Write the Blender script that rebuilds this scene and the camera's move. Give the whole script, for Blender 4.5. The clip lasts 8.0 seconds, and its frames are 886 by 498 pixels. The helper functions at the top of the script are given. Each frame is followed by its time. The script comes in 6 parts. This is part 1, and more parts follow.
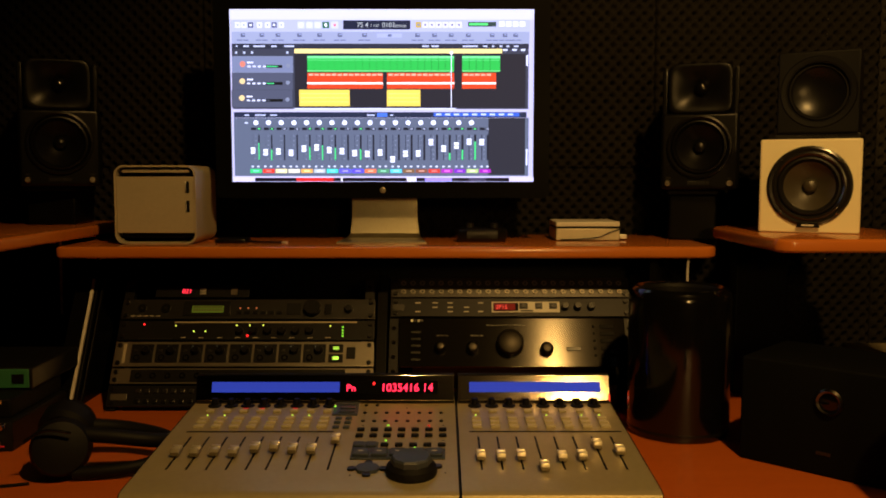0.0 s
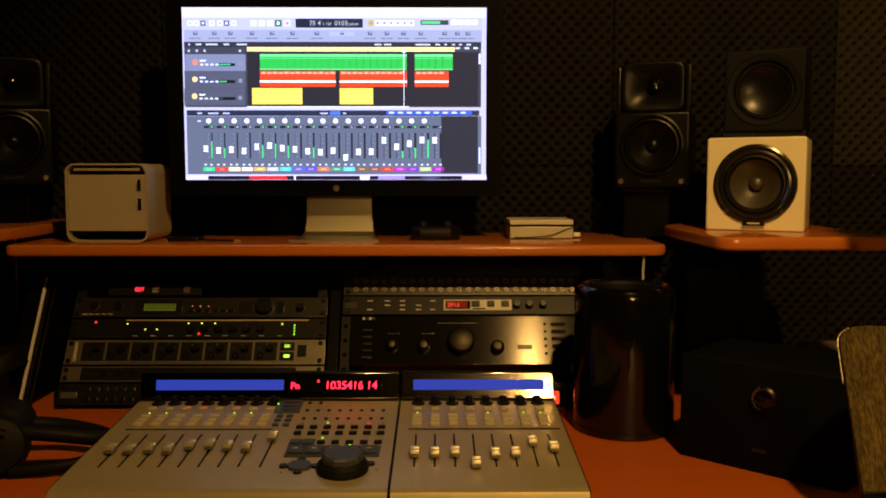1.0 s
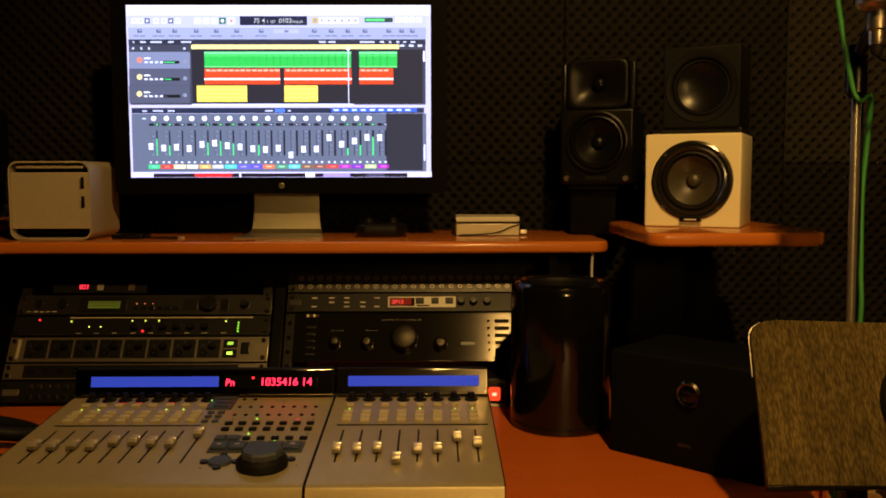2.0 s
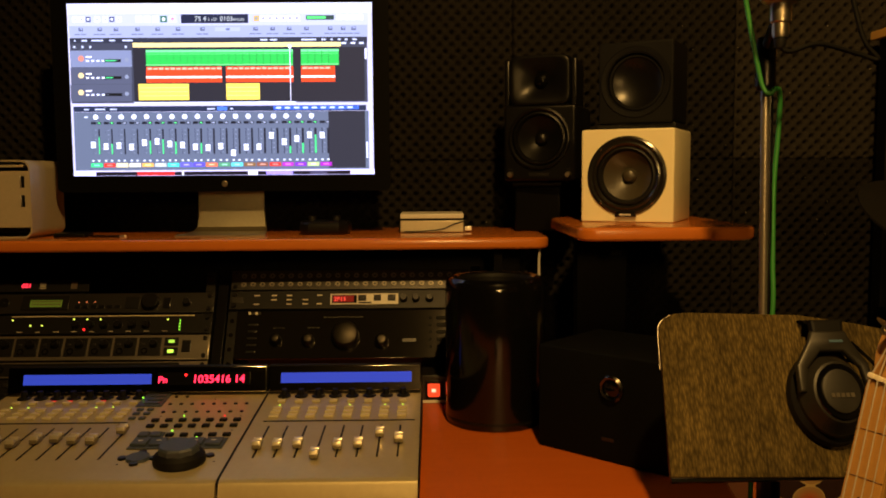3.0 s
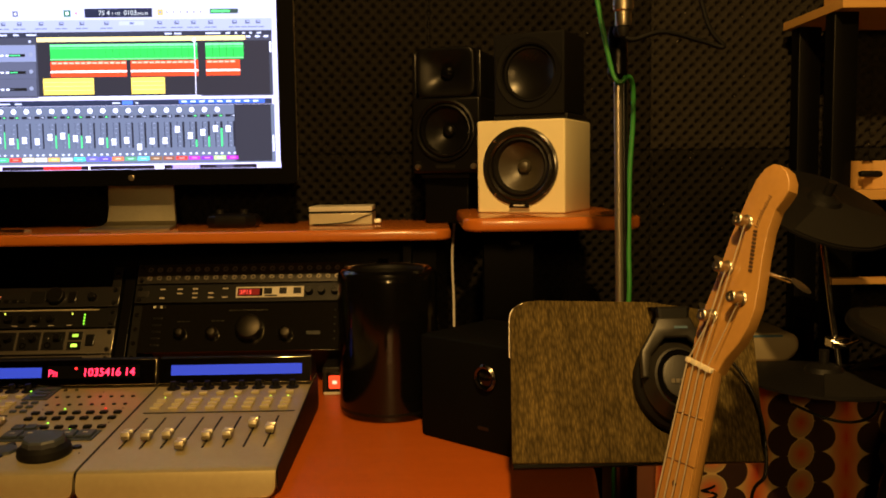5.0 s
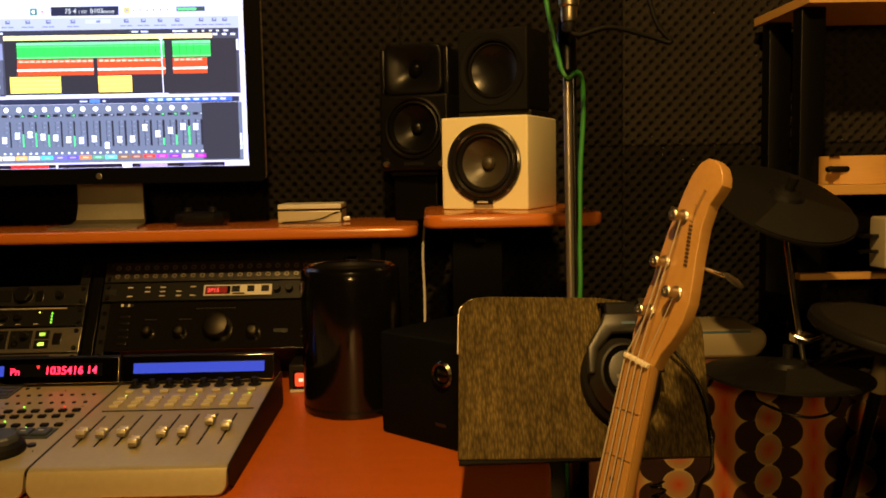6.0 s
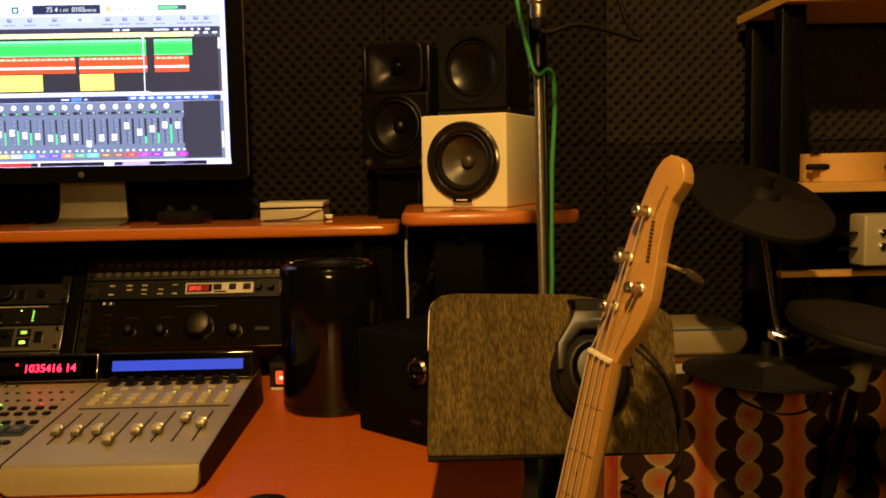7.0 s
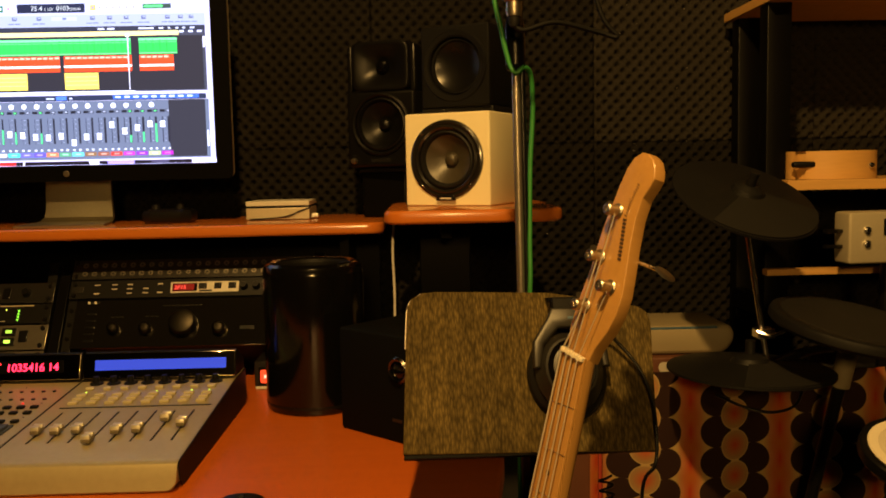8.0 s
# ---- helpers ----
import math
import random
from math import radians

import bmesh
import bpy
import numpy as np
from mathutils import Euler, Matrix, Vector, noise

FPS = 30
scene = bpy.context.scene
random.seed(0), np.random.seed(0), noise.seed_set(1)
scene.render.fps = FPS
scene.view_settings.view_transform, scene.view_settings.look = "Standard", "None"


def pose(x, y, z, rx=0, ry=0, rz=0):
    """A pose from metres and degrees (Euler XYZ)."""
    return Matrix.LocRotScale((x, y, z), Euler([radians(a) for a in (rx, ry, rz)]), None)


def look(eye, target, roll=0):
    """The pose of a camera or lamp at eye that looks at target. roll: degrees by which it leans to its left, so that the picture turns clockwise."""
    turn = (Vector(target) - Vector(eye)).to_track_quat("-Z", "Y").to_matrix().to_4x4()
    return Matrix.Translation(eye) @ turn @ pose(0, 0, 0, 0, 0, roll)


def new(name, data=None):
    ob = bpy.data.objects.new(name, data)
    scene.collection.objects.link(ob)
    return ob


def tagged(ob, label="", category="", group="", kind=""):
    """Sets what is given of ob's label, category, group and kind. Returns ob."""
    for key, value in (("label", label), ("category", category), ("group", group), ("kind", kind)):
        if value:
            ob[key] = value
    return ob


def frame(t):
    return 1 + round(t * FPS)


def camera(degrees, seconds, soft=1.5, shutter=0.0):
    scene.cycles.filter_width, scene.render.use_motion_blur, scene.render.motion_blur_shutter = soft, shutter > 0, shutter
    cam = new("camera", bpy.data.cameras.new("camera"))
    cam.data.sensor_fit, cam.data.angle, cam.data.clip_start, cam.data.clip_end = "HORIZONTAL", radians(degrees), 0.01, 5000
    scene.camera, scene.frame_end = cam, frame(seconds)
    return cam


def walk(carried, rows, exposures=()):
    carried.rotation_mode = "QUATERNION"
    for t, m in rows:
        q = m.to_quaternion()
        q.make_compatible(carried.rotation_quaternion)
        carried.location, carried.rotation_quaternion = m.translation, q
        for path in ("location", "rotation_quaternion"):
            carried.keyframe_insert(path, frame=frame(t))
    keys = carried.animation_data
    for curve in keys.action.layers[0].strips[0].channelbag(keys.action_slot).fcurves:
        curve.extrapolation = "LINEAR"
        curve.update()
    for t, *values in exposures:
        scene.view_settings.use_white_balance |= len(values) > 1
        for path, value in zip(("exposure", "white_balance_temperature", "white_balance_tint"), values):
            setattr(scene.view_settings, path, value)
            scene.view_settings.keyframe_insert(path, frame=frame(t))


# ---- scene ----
cam = camera(54.6, 8.0, soft=1.8)
PATH = [
    (0, (0.004, -0.101, 1.182), (0.009, 1.892, 1.015), -0.0),
    (0.5, (0.046, -0.103, 1.184), (0.052, 1.889, 1.013), -0.0),
    (1, (0.089, -0.104, 1.181), (0.102, 1.888, 1.011), 0.0),
    (1.5, (0.138, -0.106, 1.179), (0.154, 1.887, 1.008), 0.0),
    (3, (0.298, -0.111, 1.168), (0.322, 1.882, 0.999), -0.4),
    (3.5, (0.346, -0.113, 1.166), (0.373, 1.879, 0.994), -0.5),
    (4, (0.396, -0.116, 1.163), (0.426, 1.876, 0.99), -0.6),
    (4.5, (0.43, -0.118, 1.161), (0.464, 1.874, 0.986), -0.7),
    (5, (0.471, -0.119, 1.158), (0.506, 1.873, 0.981), -0.8),
    (6.5, (0.552, -0.121, 1.153), (0.588, 1.87, 0.971), -1.1),
    (7, (0.567, -0.123, 1.151), (0.604, 1.869, 0.969), -1.1),
    (7.5, (0.58, -0.122, 1.151), (0.617, 1.869, 0.967), -1.2),
    (8, (0.594, -0.122, 1.15), (0.632, 1.869, 0.965), -1.2),
]
walk(cam, [(t, look(eye, target, roll)) for t, eye, target, roll in PATH],
     exposures=[(0, -0.30), (1.5, -0.16), (3.5, 0.12), (5.0, 0.28), (8.0, 0.45)])

# ---- light ----
world = bpy.data.worlds.new("world")
scene.world = world
world.use_nodes = True
world.node_tree.nodes["Background"].inputs[0].default_value = (1.0, 0.55, 0.25, 1)
world.node_tree.nodes["Background"].inputs[1].default_value = 0.004


def lamp(name, place, target, watts, colour, radius, cone):
    data = bpy.data.lights.new(name, "SPOT")
    data.energy, data.color, data.shadow_soft_size = watts, colour, radius
    data.spot_size, data.spot_blend = radians(cone), 0.5
    ob = new(name, data)
    ob.matrix_world = look(place, target)
    return ob


WARM = (1.0, 0.565, 0.155)
lamp("ceiling_lamp", (0.50, -0.10, 2.42), (0.78, 1.2, 0.9), 126, WARM, 0.035, 104)
lamp("standing_lamp", (0.62, -1.25, 1.50), (0.95, 1.4, 0.86), 44, WARM, 0.11, 56)


# ---- materials ----
def surf(name, c1, c2=None, scale=40, rough=0.5, metal=0.0, bump=0.0, bscale=200, stretch=(1, 1, 1), coat=0.0, vary=0.12, rnd=0.0, aniso=0.0, spec=0.5):
    m = bpy.data.materials.new(name)
    m.use_nodes = True
    nt = m.node_tree
    b = nt.nodes["Principled BSDF"]
    b.inputs["Metallic"].default_value = metal
    b.inputs["Coat Weight"].default_value = coat
    b.inputs["Coat Roughness"].default_value = 0.08
    b.inputs["Specular IOR Level"].default_value = spec
    if aniso:
        b.inputs["Anisotropic"].default_value = aniso
        tg = nt.nodes.new("ShaderNodeTangent")
        tg.direction_type, tg.axis = "RADIAL", "X"
        nt.links.new(tg.outputs[0], b.inputs["Tangent"])
    c2 = c2 or tuple(v * 0.75 for v in c1)
    tc = nt.nodes.new("ShaderNodeTexCoord")
    mp = nt.nodes.new("ShaderNodeMapping")
    mp.inputs["Scale"].default_value = stretch
    nt.links.new(tc.outputs["Object"], mp.inputs[0])
    n1 = nt.nodes.new("ShaderNodeTexNoise")
    n1.inputs["Scale"].default_value, n1.inputs["Detail"].default_value = scale, 6
    n2 = nt.nodes.new("ShaderNodeTexNoise")
    n2.inputs["Scale"].default_value, n2.inputs["Detail"].default_value = scale * 0.13, 3
    nt.links.new(mp.outputs[0], n1.inputs["Vector"])
    nt.links.new(mp.outputs[0], n2.inputs["Vector"])
    mx = nt.nodes.new("ShaderNodeMix")
    mx.data_type = "RGBA"
    mx.inputs[6].default_value, mx.inputs[7].default_value = (*c1, 1), (*c2, 1)
    av = nt.nodes.new("ShaderNodeMath")
    av.operation = "MULTIPLY_ADD"
    av.inputs[1].default_value, av.inputs[2].default_value = 1.6, -0.3
    ad = nt.nodes.new("ShaderNodeMix")
    ad.inputs[0].default_value = 0.4
    nt.links.new(n1.outputs[0], ad.inputs[2])
    nt.links.new(n2.outputs[0], ad.inputs[3])
    nt.links.new(ad.outputs[0], av.inputs[0])
    av.use_clamp = True
    nt.links.new(av.outputs[0], mx.inputs[0])
    last = mx.outputs[2]
    if rnd:
        oi = nt.nodes.new("ShaderNodeObjectInfo")
        mr = nt.nodes.new("ShaderNodeMapRange")
        mr.inputs[3].default_value, mr.inputs[4].default_value = 1 - rnd, 1 + rnd
        nt.links.new(oi.outputs["Random"], mr.inputs[0])
        hs = nt.nodes.new("ShaderNodeHueSaturation")
        nt.links.new(mr.outputs[0], hs.inputs["Value"])
        nt.links.new(last, hs.inputs["Color"])
        last = hs.outputs[0]
    nt.links.new(last, b.inputs["Base Color"])
    rr = nt.nodes.new("ShaderNodeMapRange")
    rr.inputs[3].default_value, rr.inputs[4].default_value = max(0.02, rough - vary * rough), min(1, rough + vary)
    nt.links.new(n2.outputs[0], rr.inputs[0])
    nt.links.new(rr.outputs[0], b.inputs["Roughness"])
    if bump:
        n3 = nt.nodes.new("ShaderNodeTexNoise")
        n3.inputs["Scale"].default_value, n3.inputs["Detail"].default_value = bscale, 4
        nt.links.new(mp.outputs[0], n3.inputs["Vector"])
        bp = nt.nodes.new("ShaderNodeBump")
        bp.inputs["Strength"].default_value, bp.inputs["Distance"].default_value = bump, 0.002
        nt.links.new(n3.outputs[0], bp.inputs["Height"])
        nt.links.new(bp.outputs[0], b.inputs["Normal"])
    return m


GLOWS = {}


def glow(colour, strength):
    key = (tuple(round(c, 3) for c in colour), round(strength, 3))
    if key not in GLOWS:
        m = bpy.data.materials.new("glow")
        m.use_nodes = True
        b = m.node_tree.nodes["Principled BSDF"]
        b.inputs["Base Color"].default_value = (0.02, 0.02, 0.02, 1)
        b.inputs["Roughness"].default_value = 0.5
        b.inputs["Specular IOR Level"].default_value = 0.05
        b.inputs["Emission Color"].default_value = (*colour, 1)
        b.inputs["Emission Strength"].default_value = strength
        GLOWS[key] = m
    return GLOWS[key]


PADGREY = surf("grey_pad_rubber", (0.0125, 0.0117, 0.0105), (0.0095, 0.0089, 0.008), 60, 0.6, bump=0.15, bscale=500, spec=0.25)
HEADSHELL = surf("satin_grey_shell", (0.016, 0.0145, 0.012), (0.012, 0.011, 0.009), 60, 0.4, bump=0.06, bscale=800)
CABINET = surf("black_cast_cabinet", (0.0028, 0.0027, 0.0026), (0.0042, 0.004, 0.0038), 120, 0.3, bump=0.03, bscale=900, spec=0.2)
RING = surf("gloss_black_ring", (0.012, 0.0105, 0.0085), (0.009, 0.008, 0.0065), 20, 0.16, spec=0.7)
SHELFLAM = surf("polished_cherry_laminate", (0.49, 0.145, 0.02), (0.42, 0.118, 0.016), 30, 0.2, stretch=(1, 6, 1), bump=0.03, bscale=300, coat=0.35)
LAMINATE = surf("cherry_laminate", (0.45, 0.098, 0.009), (0.38, 0.078, 0.007), 30, 0.34, stretch=(1, 6, 1), bump=0.05, bscale=300)
BLACK = surf("black_lacquer_board", (0.002, 0.0019, 0.0018), (0.003, 0.0028, 0.0026), 20, 0.3, bump=0.03, spec=0.09)
PLASTIC = surf("black_plastic", (0.0036, 0.0034, 0.0032), (0.0055, 0.0052, 0.005), 120, 0.25, bump=0.03, bscale=900, spec=0.32)
MATT = surf("matt_black", (0.0034, 0.0034, 0.0032), (0.005, 0.0048, 0.0045), 80, 0.55, bump=0.1, bscale=700, spec=0.15)
RUBBER = surf("rubber", (0.0062, 0.006, 0.0057), (0.0095, 0.009, 0.0086), 70, 0.46, bump=0.2, bscale=600, spec=0.2)
GLOSS = surf("polished_black", (0.0022, 0.002, 0.002), (0.003, 0.0028, 0.0026), 8, 0.05, vary=0.2)
BEZEL = surf("black_glass", (0.003, 0.003, 0.003), (0.004, 0.004, 0.004), 8, 0.3, spec=0.02)
ALU = surf("aluminium", (0.72, 0.7, 0.66), (0.64, 0.62, 0.58), 300, 0.38, metal=1.0, bump=0.08, bscale=1500)
SATIN = surf("satin_aluminium", (0.50, 0.44, 0.32), (0.43, 0.38, 0.275), 160, 0.42, metal=0.35, bump=0.05, bscale=900)
KNOBMETAL = surf("dull_knob_metal", (0.036, 0.032, 0.026), (0.029, 0.026, 0.021), 60, 0.36, metal=1.0)
STEEL = surf("dark_brushed_steel", (0.032, 0.029, 0.0245), (0.026, 0.0235, 0.020), 20, 0.15, metal=0.8, stretch=(1, 30, 60), aniso=0.9, vary=0.03)
POLISHED = surf("tarnished_chrome", (0.4, 0.365, 0.315), (0.3, 0.27, 0.23), 40, 0.33, metal=0.85)
CHROME = surf("chrome", (0.8, 0.78, 0.75), (0.7, 0.68, 0.65), 20, 0.14, metal=1.0)
NICKEL = surf("worn_nickel", (0.52, 0.47, 0.39), (0.38, 0.345, 0.285), 90, 0.31, metal=1.0)
STRING = surf("steel_string", (0.5, 0.44, 0.35), (0.42, 0.37, 0.3), 90, 0.4, metal=0.3)
BRIDGE = surf("glossy_dark_bridge", (0.66, 0.59, 0.49), (0.60, 0.535, 0.44), 20, 0.10, metal=1.0, stretch=(1, 30, 60), aniso=0.5, vary=0.03)
GREYPANEL = surf("grey_rack_panel", (0.055, 0.053, 0.05), (0.04, 0.0385, 0.036), 90, 0.28, metal=0.8, stretch=(1, 8, 8), bump=0.04, bscale=300)
DARKPANEL = surf("black_rack_panel", (0.0075, 0.0072, 0.007), (0.0055, 0.0053, 0.005), 90, 0.36, bump=0.05, spec=0.2)
SILVERPANEL = surf("silver_rack_panel", (0.30, 0.27, 0.22), (0.25, 0.225, 0.185), 90, 0.28, metal=0.85, stretch=(1, 8, 8), bump=0.04, bscale=300)
CONSOLE = surf("champagne_console_paint", (0.41, 0.35, 0.20), (0.345, 0.295, 0.165), 130, 0.36, metal=0.45, bump=0.08, bscale=1200)
BUTTON = surf("ivory_button", (0.46, 0.41, 0.26), (0.38, 0.335, 0.21), 90, 0.5)
CAP = surf("fader_cap_grey", (0.30, 0.26, 0.18), (0.24, 0.21, 0.145), 90, 0.34, metal=0.8)
GRIP = surf("fader_grip_metal", (0.74, 0.68, 0.54), (0.64, 0.59, 0.46), 90, 0.3, metal=0.75)
SLATE = surf("slate_blue_plastic", (0.035, 0.045, 0.06), (0.028, 0.036, 0.05), 60, 0.42, bump=0.1)
CREAM = surf("cream_lacquer", (0.8, 0.72, 0.47), (0.74, 0.66, 0.42), 14, 0.36, bump=0.04, bscale=500)
CONE = surf("paper_cone", (0.05, 0.041, 0.026), (0.036, 0.03, 0.019), 90, 0.33, bump=0.15, bscale=500)
BONE = surf("bone", (0.75, 0.68, 0.52), (0.65, 0.58, 0.44), 60, 0.4)
MAPLE = surf("maple", (0.43, 0.235, 0.066), (0.34, 0.175, 0.045), 26, 0.36, stretch=(6, 6, 0.6), coat=0.2)
BIRCH = surf("birch_ply", (0.62, 0.355, 0.105), (0.5, 0.275, 0.08), 30, 0.5, stretch=(1, 1, 7), bump=0.1)
PRINT = surf("dark_print", (0.06, 0.03, 0.012), (0.05, 0.025, 0.01), 40, 0.6)
LIGHTPRINT = surf("light_print", (0.6, 0.56, 0.48), (0.5, 0.47, 0.4), 60, 0.6)
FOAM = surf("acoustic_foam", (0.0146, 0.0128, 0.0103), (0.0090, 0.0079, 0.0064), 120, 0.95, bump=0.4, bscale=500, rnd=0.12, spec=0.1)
FOAM_PALE = surf("pale_acoustic_foam", (0.0315, 0.0275, 0.0222), (0.020, 0.0175, 0.0142), 120, 0.95, bump=0.4, bscale=500, rnd=0.1, spec=0.1)
WALL = surf("dark_wall_paint", (0.02, 0.017, 0.014), (0.015, 0.013, 0.011), 12, 0.85, bump=0.2, bscale=60)
CARPET_FLOOR = surf("floor_carpet", (0.012, 0.010, 0.0088), (0.008, 0.0068, 0.006), 200, 0.95, bump=0.6, bscale=500)
GREEN = surf("green_cable_jacket", (0.03, 0.21, 0.04), (0.025, 0.17, 0.03), 60, 0.45)
WHITECABLE = surf("white_cable_jacket", (0.6, 0.57, 0.52), (0.5, 0.47, 0.42), 60, 0.5)
GREENPANEL = surf("green_panel", (0.035, 0.17, 0.07), (0.026, 0.125, 0.05), 40, 0.45)
WHITE = surf("white_plastic", (0.6, 0.57, 0.5), (0.52, 0.49, 0.43), 40, 0.45)
SHELL = surf("grey_case_shell", (0.30, 0.25, 0.155), (0.25, 0.205, 0.125), 14, 0.5, bump=0.05)
BLUE = surf("blue_trim", (0.05, 0.12, 0.2), (0.04, 0.09, 0.16), 40, 0.5)
BROWN = surf("brown_board", (0.13, 0.05, 0.025), (0.1, 0.035, 0.018), 30, 0.5, bump=0.1)
CREAMHEAD = surf("mesh_drum_head", (0.6, 0.54, 0.42), (0.52, 0.46, 0.36), 200, 0.6, bump=0.2, bscale=900)


def weave():
    m = surf("woven_carpet", (0.155, 0.11, 0.035), (0.018, 0.014, 0.007), 105, 0.95, bump=0.8, bscale=600, spec=0.1, stretch=(1, 0.24, 1))
    nt = m.node_tree
    mp = next(n for n in nt.nodes if n.type == "MAPPING")
    b = nt.nodes["Principled BSDF"]
    mx = next(n for n in nt.nodes if n.type == "MIX" and n.data_type == "RGBA")
    v = nt.nodes.new("ShaderNodeTexVoronoi")
    v.inputs["Scale"].default_value = 460
    nt.links.new(mp.outputs[0], v.inputs["Vector"])
    r = nt.nodes.new("ShaderNodeMapRange")
    r.inputs[1].default_value, r.inputs[2].default_value = 0.1, 0.75
    r.inputs[3].default_value, r.inputs[4].default_value = 1.3, 0.5
    nt.links.new(v.outputs[0], r.inputs[0])
    k = nt.nodes.new("ShaderNodeMix")
    k.data_type, k.blend_type = "RGBA", "MULTIPLY"
    k.inputs[0].default_value = 1.0
    nt.links.new(mx.outputs[2], k.inputs[6])
    nt.links.new(r.outputs[0], k.inputs[7])
    nt.links.new(k.outputs[2], b.inputs["Base Color"])
    return m


WEAVE = weave()


def retro():
    """Printed cloth: columns of cream and orange discs over brown discs on cream and red stripes."""
    m = bpy.data.materials.new("retro_print_cloth")
    m.use_nodes = True
    nt = m.node_tree
    b = nt.nodes["Principled BSDF"]
    b.inputs["Roughness"].default_value = 0.9

    def op(kind, a, c=None, clamp=False):
        n = nt.nodes.new("ShaderNodeMath")
        n.operation, n.use_clamp = kind, clamp
        for i, v in enumerate((a, c)):
            if v is None:
                continue
            if isinstance(v, (int, float)):
                n.inputs[i].default_value = v
            else:
                nt.links.new(v, n.inputs[i])
        return n.outputs[0]

    def blend(f, c1, c2):
        n = nt.nodes.new("ShaderNodeMix")
        n.data_type = "RGBA"
        nt.links.new(f, n.inputs[0])
        for i, c in ((6, c1), (7, c2)):
            if isinstance(c, tuple):
                n.inputs[i].default_value = (*c, 1)
            else:
                nt.links.new(c, n.inputs[i])
        return n.outputs[2]

    tc = nt.nodes.new("ShaderNodeTexCoord")
    sp = nt.nodes.new("ShaderNodeSeparateXYZ")
    nt.links.new(tc.outputs["Object"], sp.inputs[0])
    X, Z = sp.outputs[0], sp.outputs[2]
    W, H = 0.172, 0.0585

    def cell(v, period, shift):
        a = op("FLOORED_MODULO", op("ADD", v, shift + period / 2 + period * 40), period)
        return op("SUBTRACT", a, period / 2)

    def disc(cx, cz, r, sx=1.0):
        x, z = op("MULTIPLY", cell(X, W, -cx), sx), cell(Z, H, -cz)
        return op("SQRT", op("ADD", op("MULTIPLY", x, x), op("MULTIPLY", z, z))), r

    def inside(d, r):
        return op("MULTIPLY", op("SUBTRACT", r, d), 900.0, True)

    stripe = op("ABSOLUTE", cell(X, W, W / 2))
    red = op("SUBTRACT", 1.0, op("MULTIPLY", stripe, 34.0), True)
    base = blend(red, (0.74, 0.54, 0.21), (0.72, 0.07, 0.014))
    star, _ = disc(W / 2, 0.0, 0)
    glowy = op("SUBTRACT", 1.0, op("MULTIPLY", star, 40.0), True)
    base = blend(glowy, base, (0.7, 0.2, 0.03))
    for cx in (-0.0385, 0.0385):
        d, r = disc(cx, H / 2, 0.0305)
        base = blend(inside(d, r), base, (0.045, 0.016, 0.01))
    d, r = disc(0.0, 0.0, 0.0292)
    centre = op("SUBTRACT", 1.0, op("MULTIPLY", d, 42.0), True)
    face = blend(centre, (0.60, 0.37, 0.15), (0.76, 0.10, 0.02))
    base = blend(inside(d, r), base, (0.78, 0.58, 0.26))
    base = blend(inside(d, r - 0.0018), base, face)
    nt.links.new(base, b.inputs["Base Color"])
    n3 = nt.nodes.new("ShaderNodeTexNoise")
    n3.inputs["Scale"].default_value = 900
    nt.links.new(tc.outputs["Object"], n3.inputs["Vector"])
    bp = nt.nodes.new("ShaderNodeBump")
    bp.inputs["Strength"].default_value, bp.inputs["Distance"].default_value = 0.4, 0.001
    nt.links.new(n3.outputs[0], bp.inputs["Height"])
    nt.links.new(bp.outputs[0], b.inputs["Normal"])
    return m


RETRO = retro()


# ---- builders ----
ROUND = {"cable", "cord", "string", "pole", "inner_pole", "rod", "headband", "inner_band", "post", "yoke", "key_shaft", "fret", "arm", "lead", "coiled_cable", "edge_trim"}


def part(name, bm, material, parent, label="", smooth=True):
    me = bpy.data.meshes.new(name)
    bm.normal_update()
    bm.to_mesh(me)
    bm.free()
    me.materials.append(material)
    if smooth:
        me.polygons.foreach_set("use_smooth", [True] * len(me.polygons))
        me.set_sharp_from_angle(angle=radians(65 if name in ROUND else 21))
    ob = new(name, me)
    ob.parent = parent
    return tagged(ob, label)


def thing(name, m, label, category, group="", kind=""):
    ob = new(name)
    ob.empty_display_size = 0.05
    ob.matrix_world = m
    return tagged(ob, label, category, group, kind)


def again(ob, name, m=None, parent=None):
    o = new(name, ob.data)
    o.parent = parent or ob.parent
    if m is not None:
        o.matrix_basis = m
    return o


def at(x, y, z):
    return Matrix.Translation((x, y, z))


def rbox(x0, x1, y0, y1, z0, z1, r=0.002, seg=2, bm=None):
    bm = bm or bmesh.new()
    got = bmesh.ops.create_cube(bm, size=1.0)
    vs = got["verts"]
    for v in vs:
        v.co = Vector(((x0 + x1) / 2 + v.co.x * (x1 - x0), (y0 + y1) / 2 + v.co.y * (y1 - y0), (z0 + z1) / 2 + v.co.z * (z1 - z0)))
    if r > 0:
        es = list({e for v in vs for e in v.link_edges})
        bmesh.ops.bevel(bm, geom=es, offset=r, segments=seg, profile=0.5, affect="EDGES")
    return bm


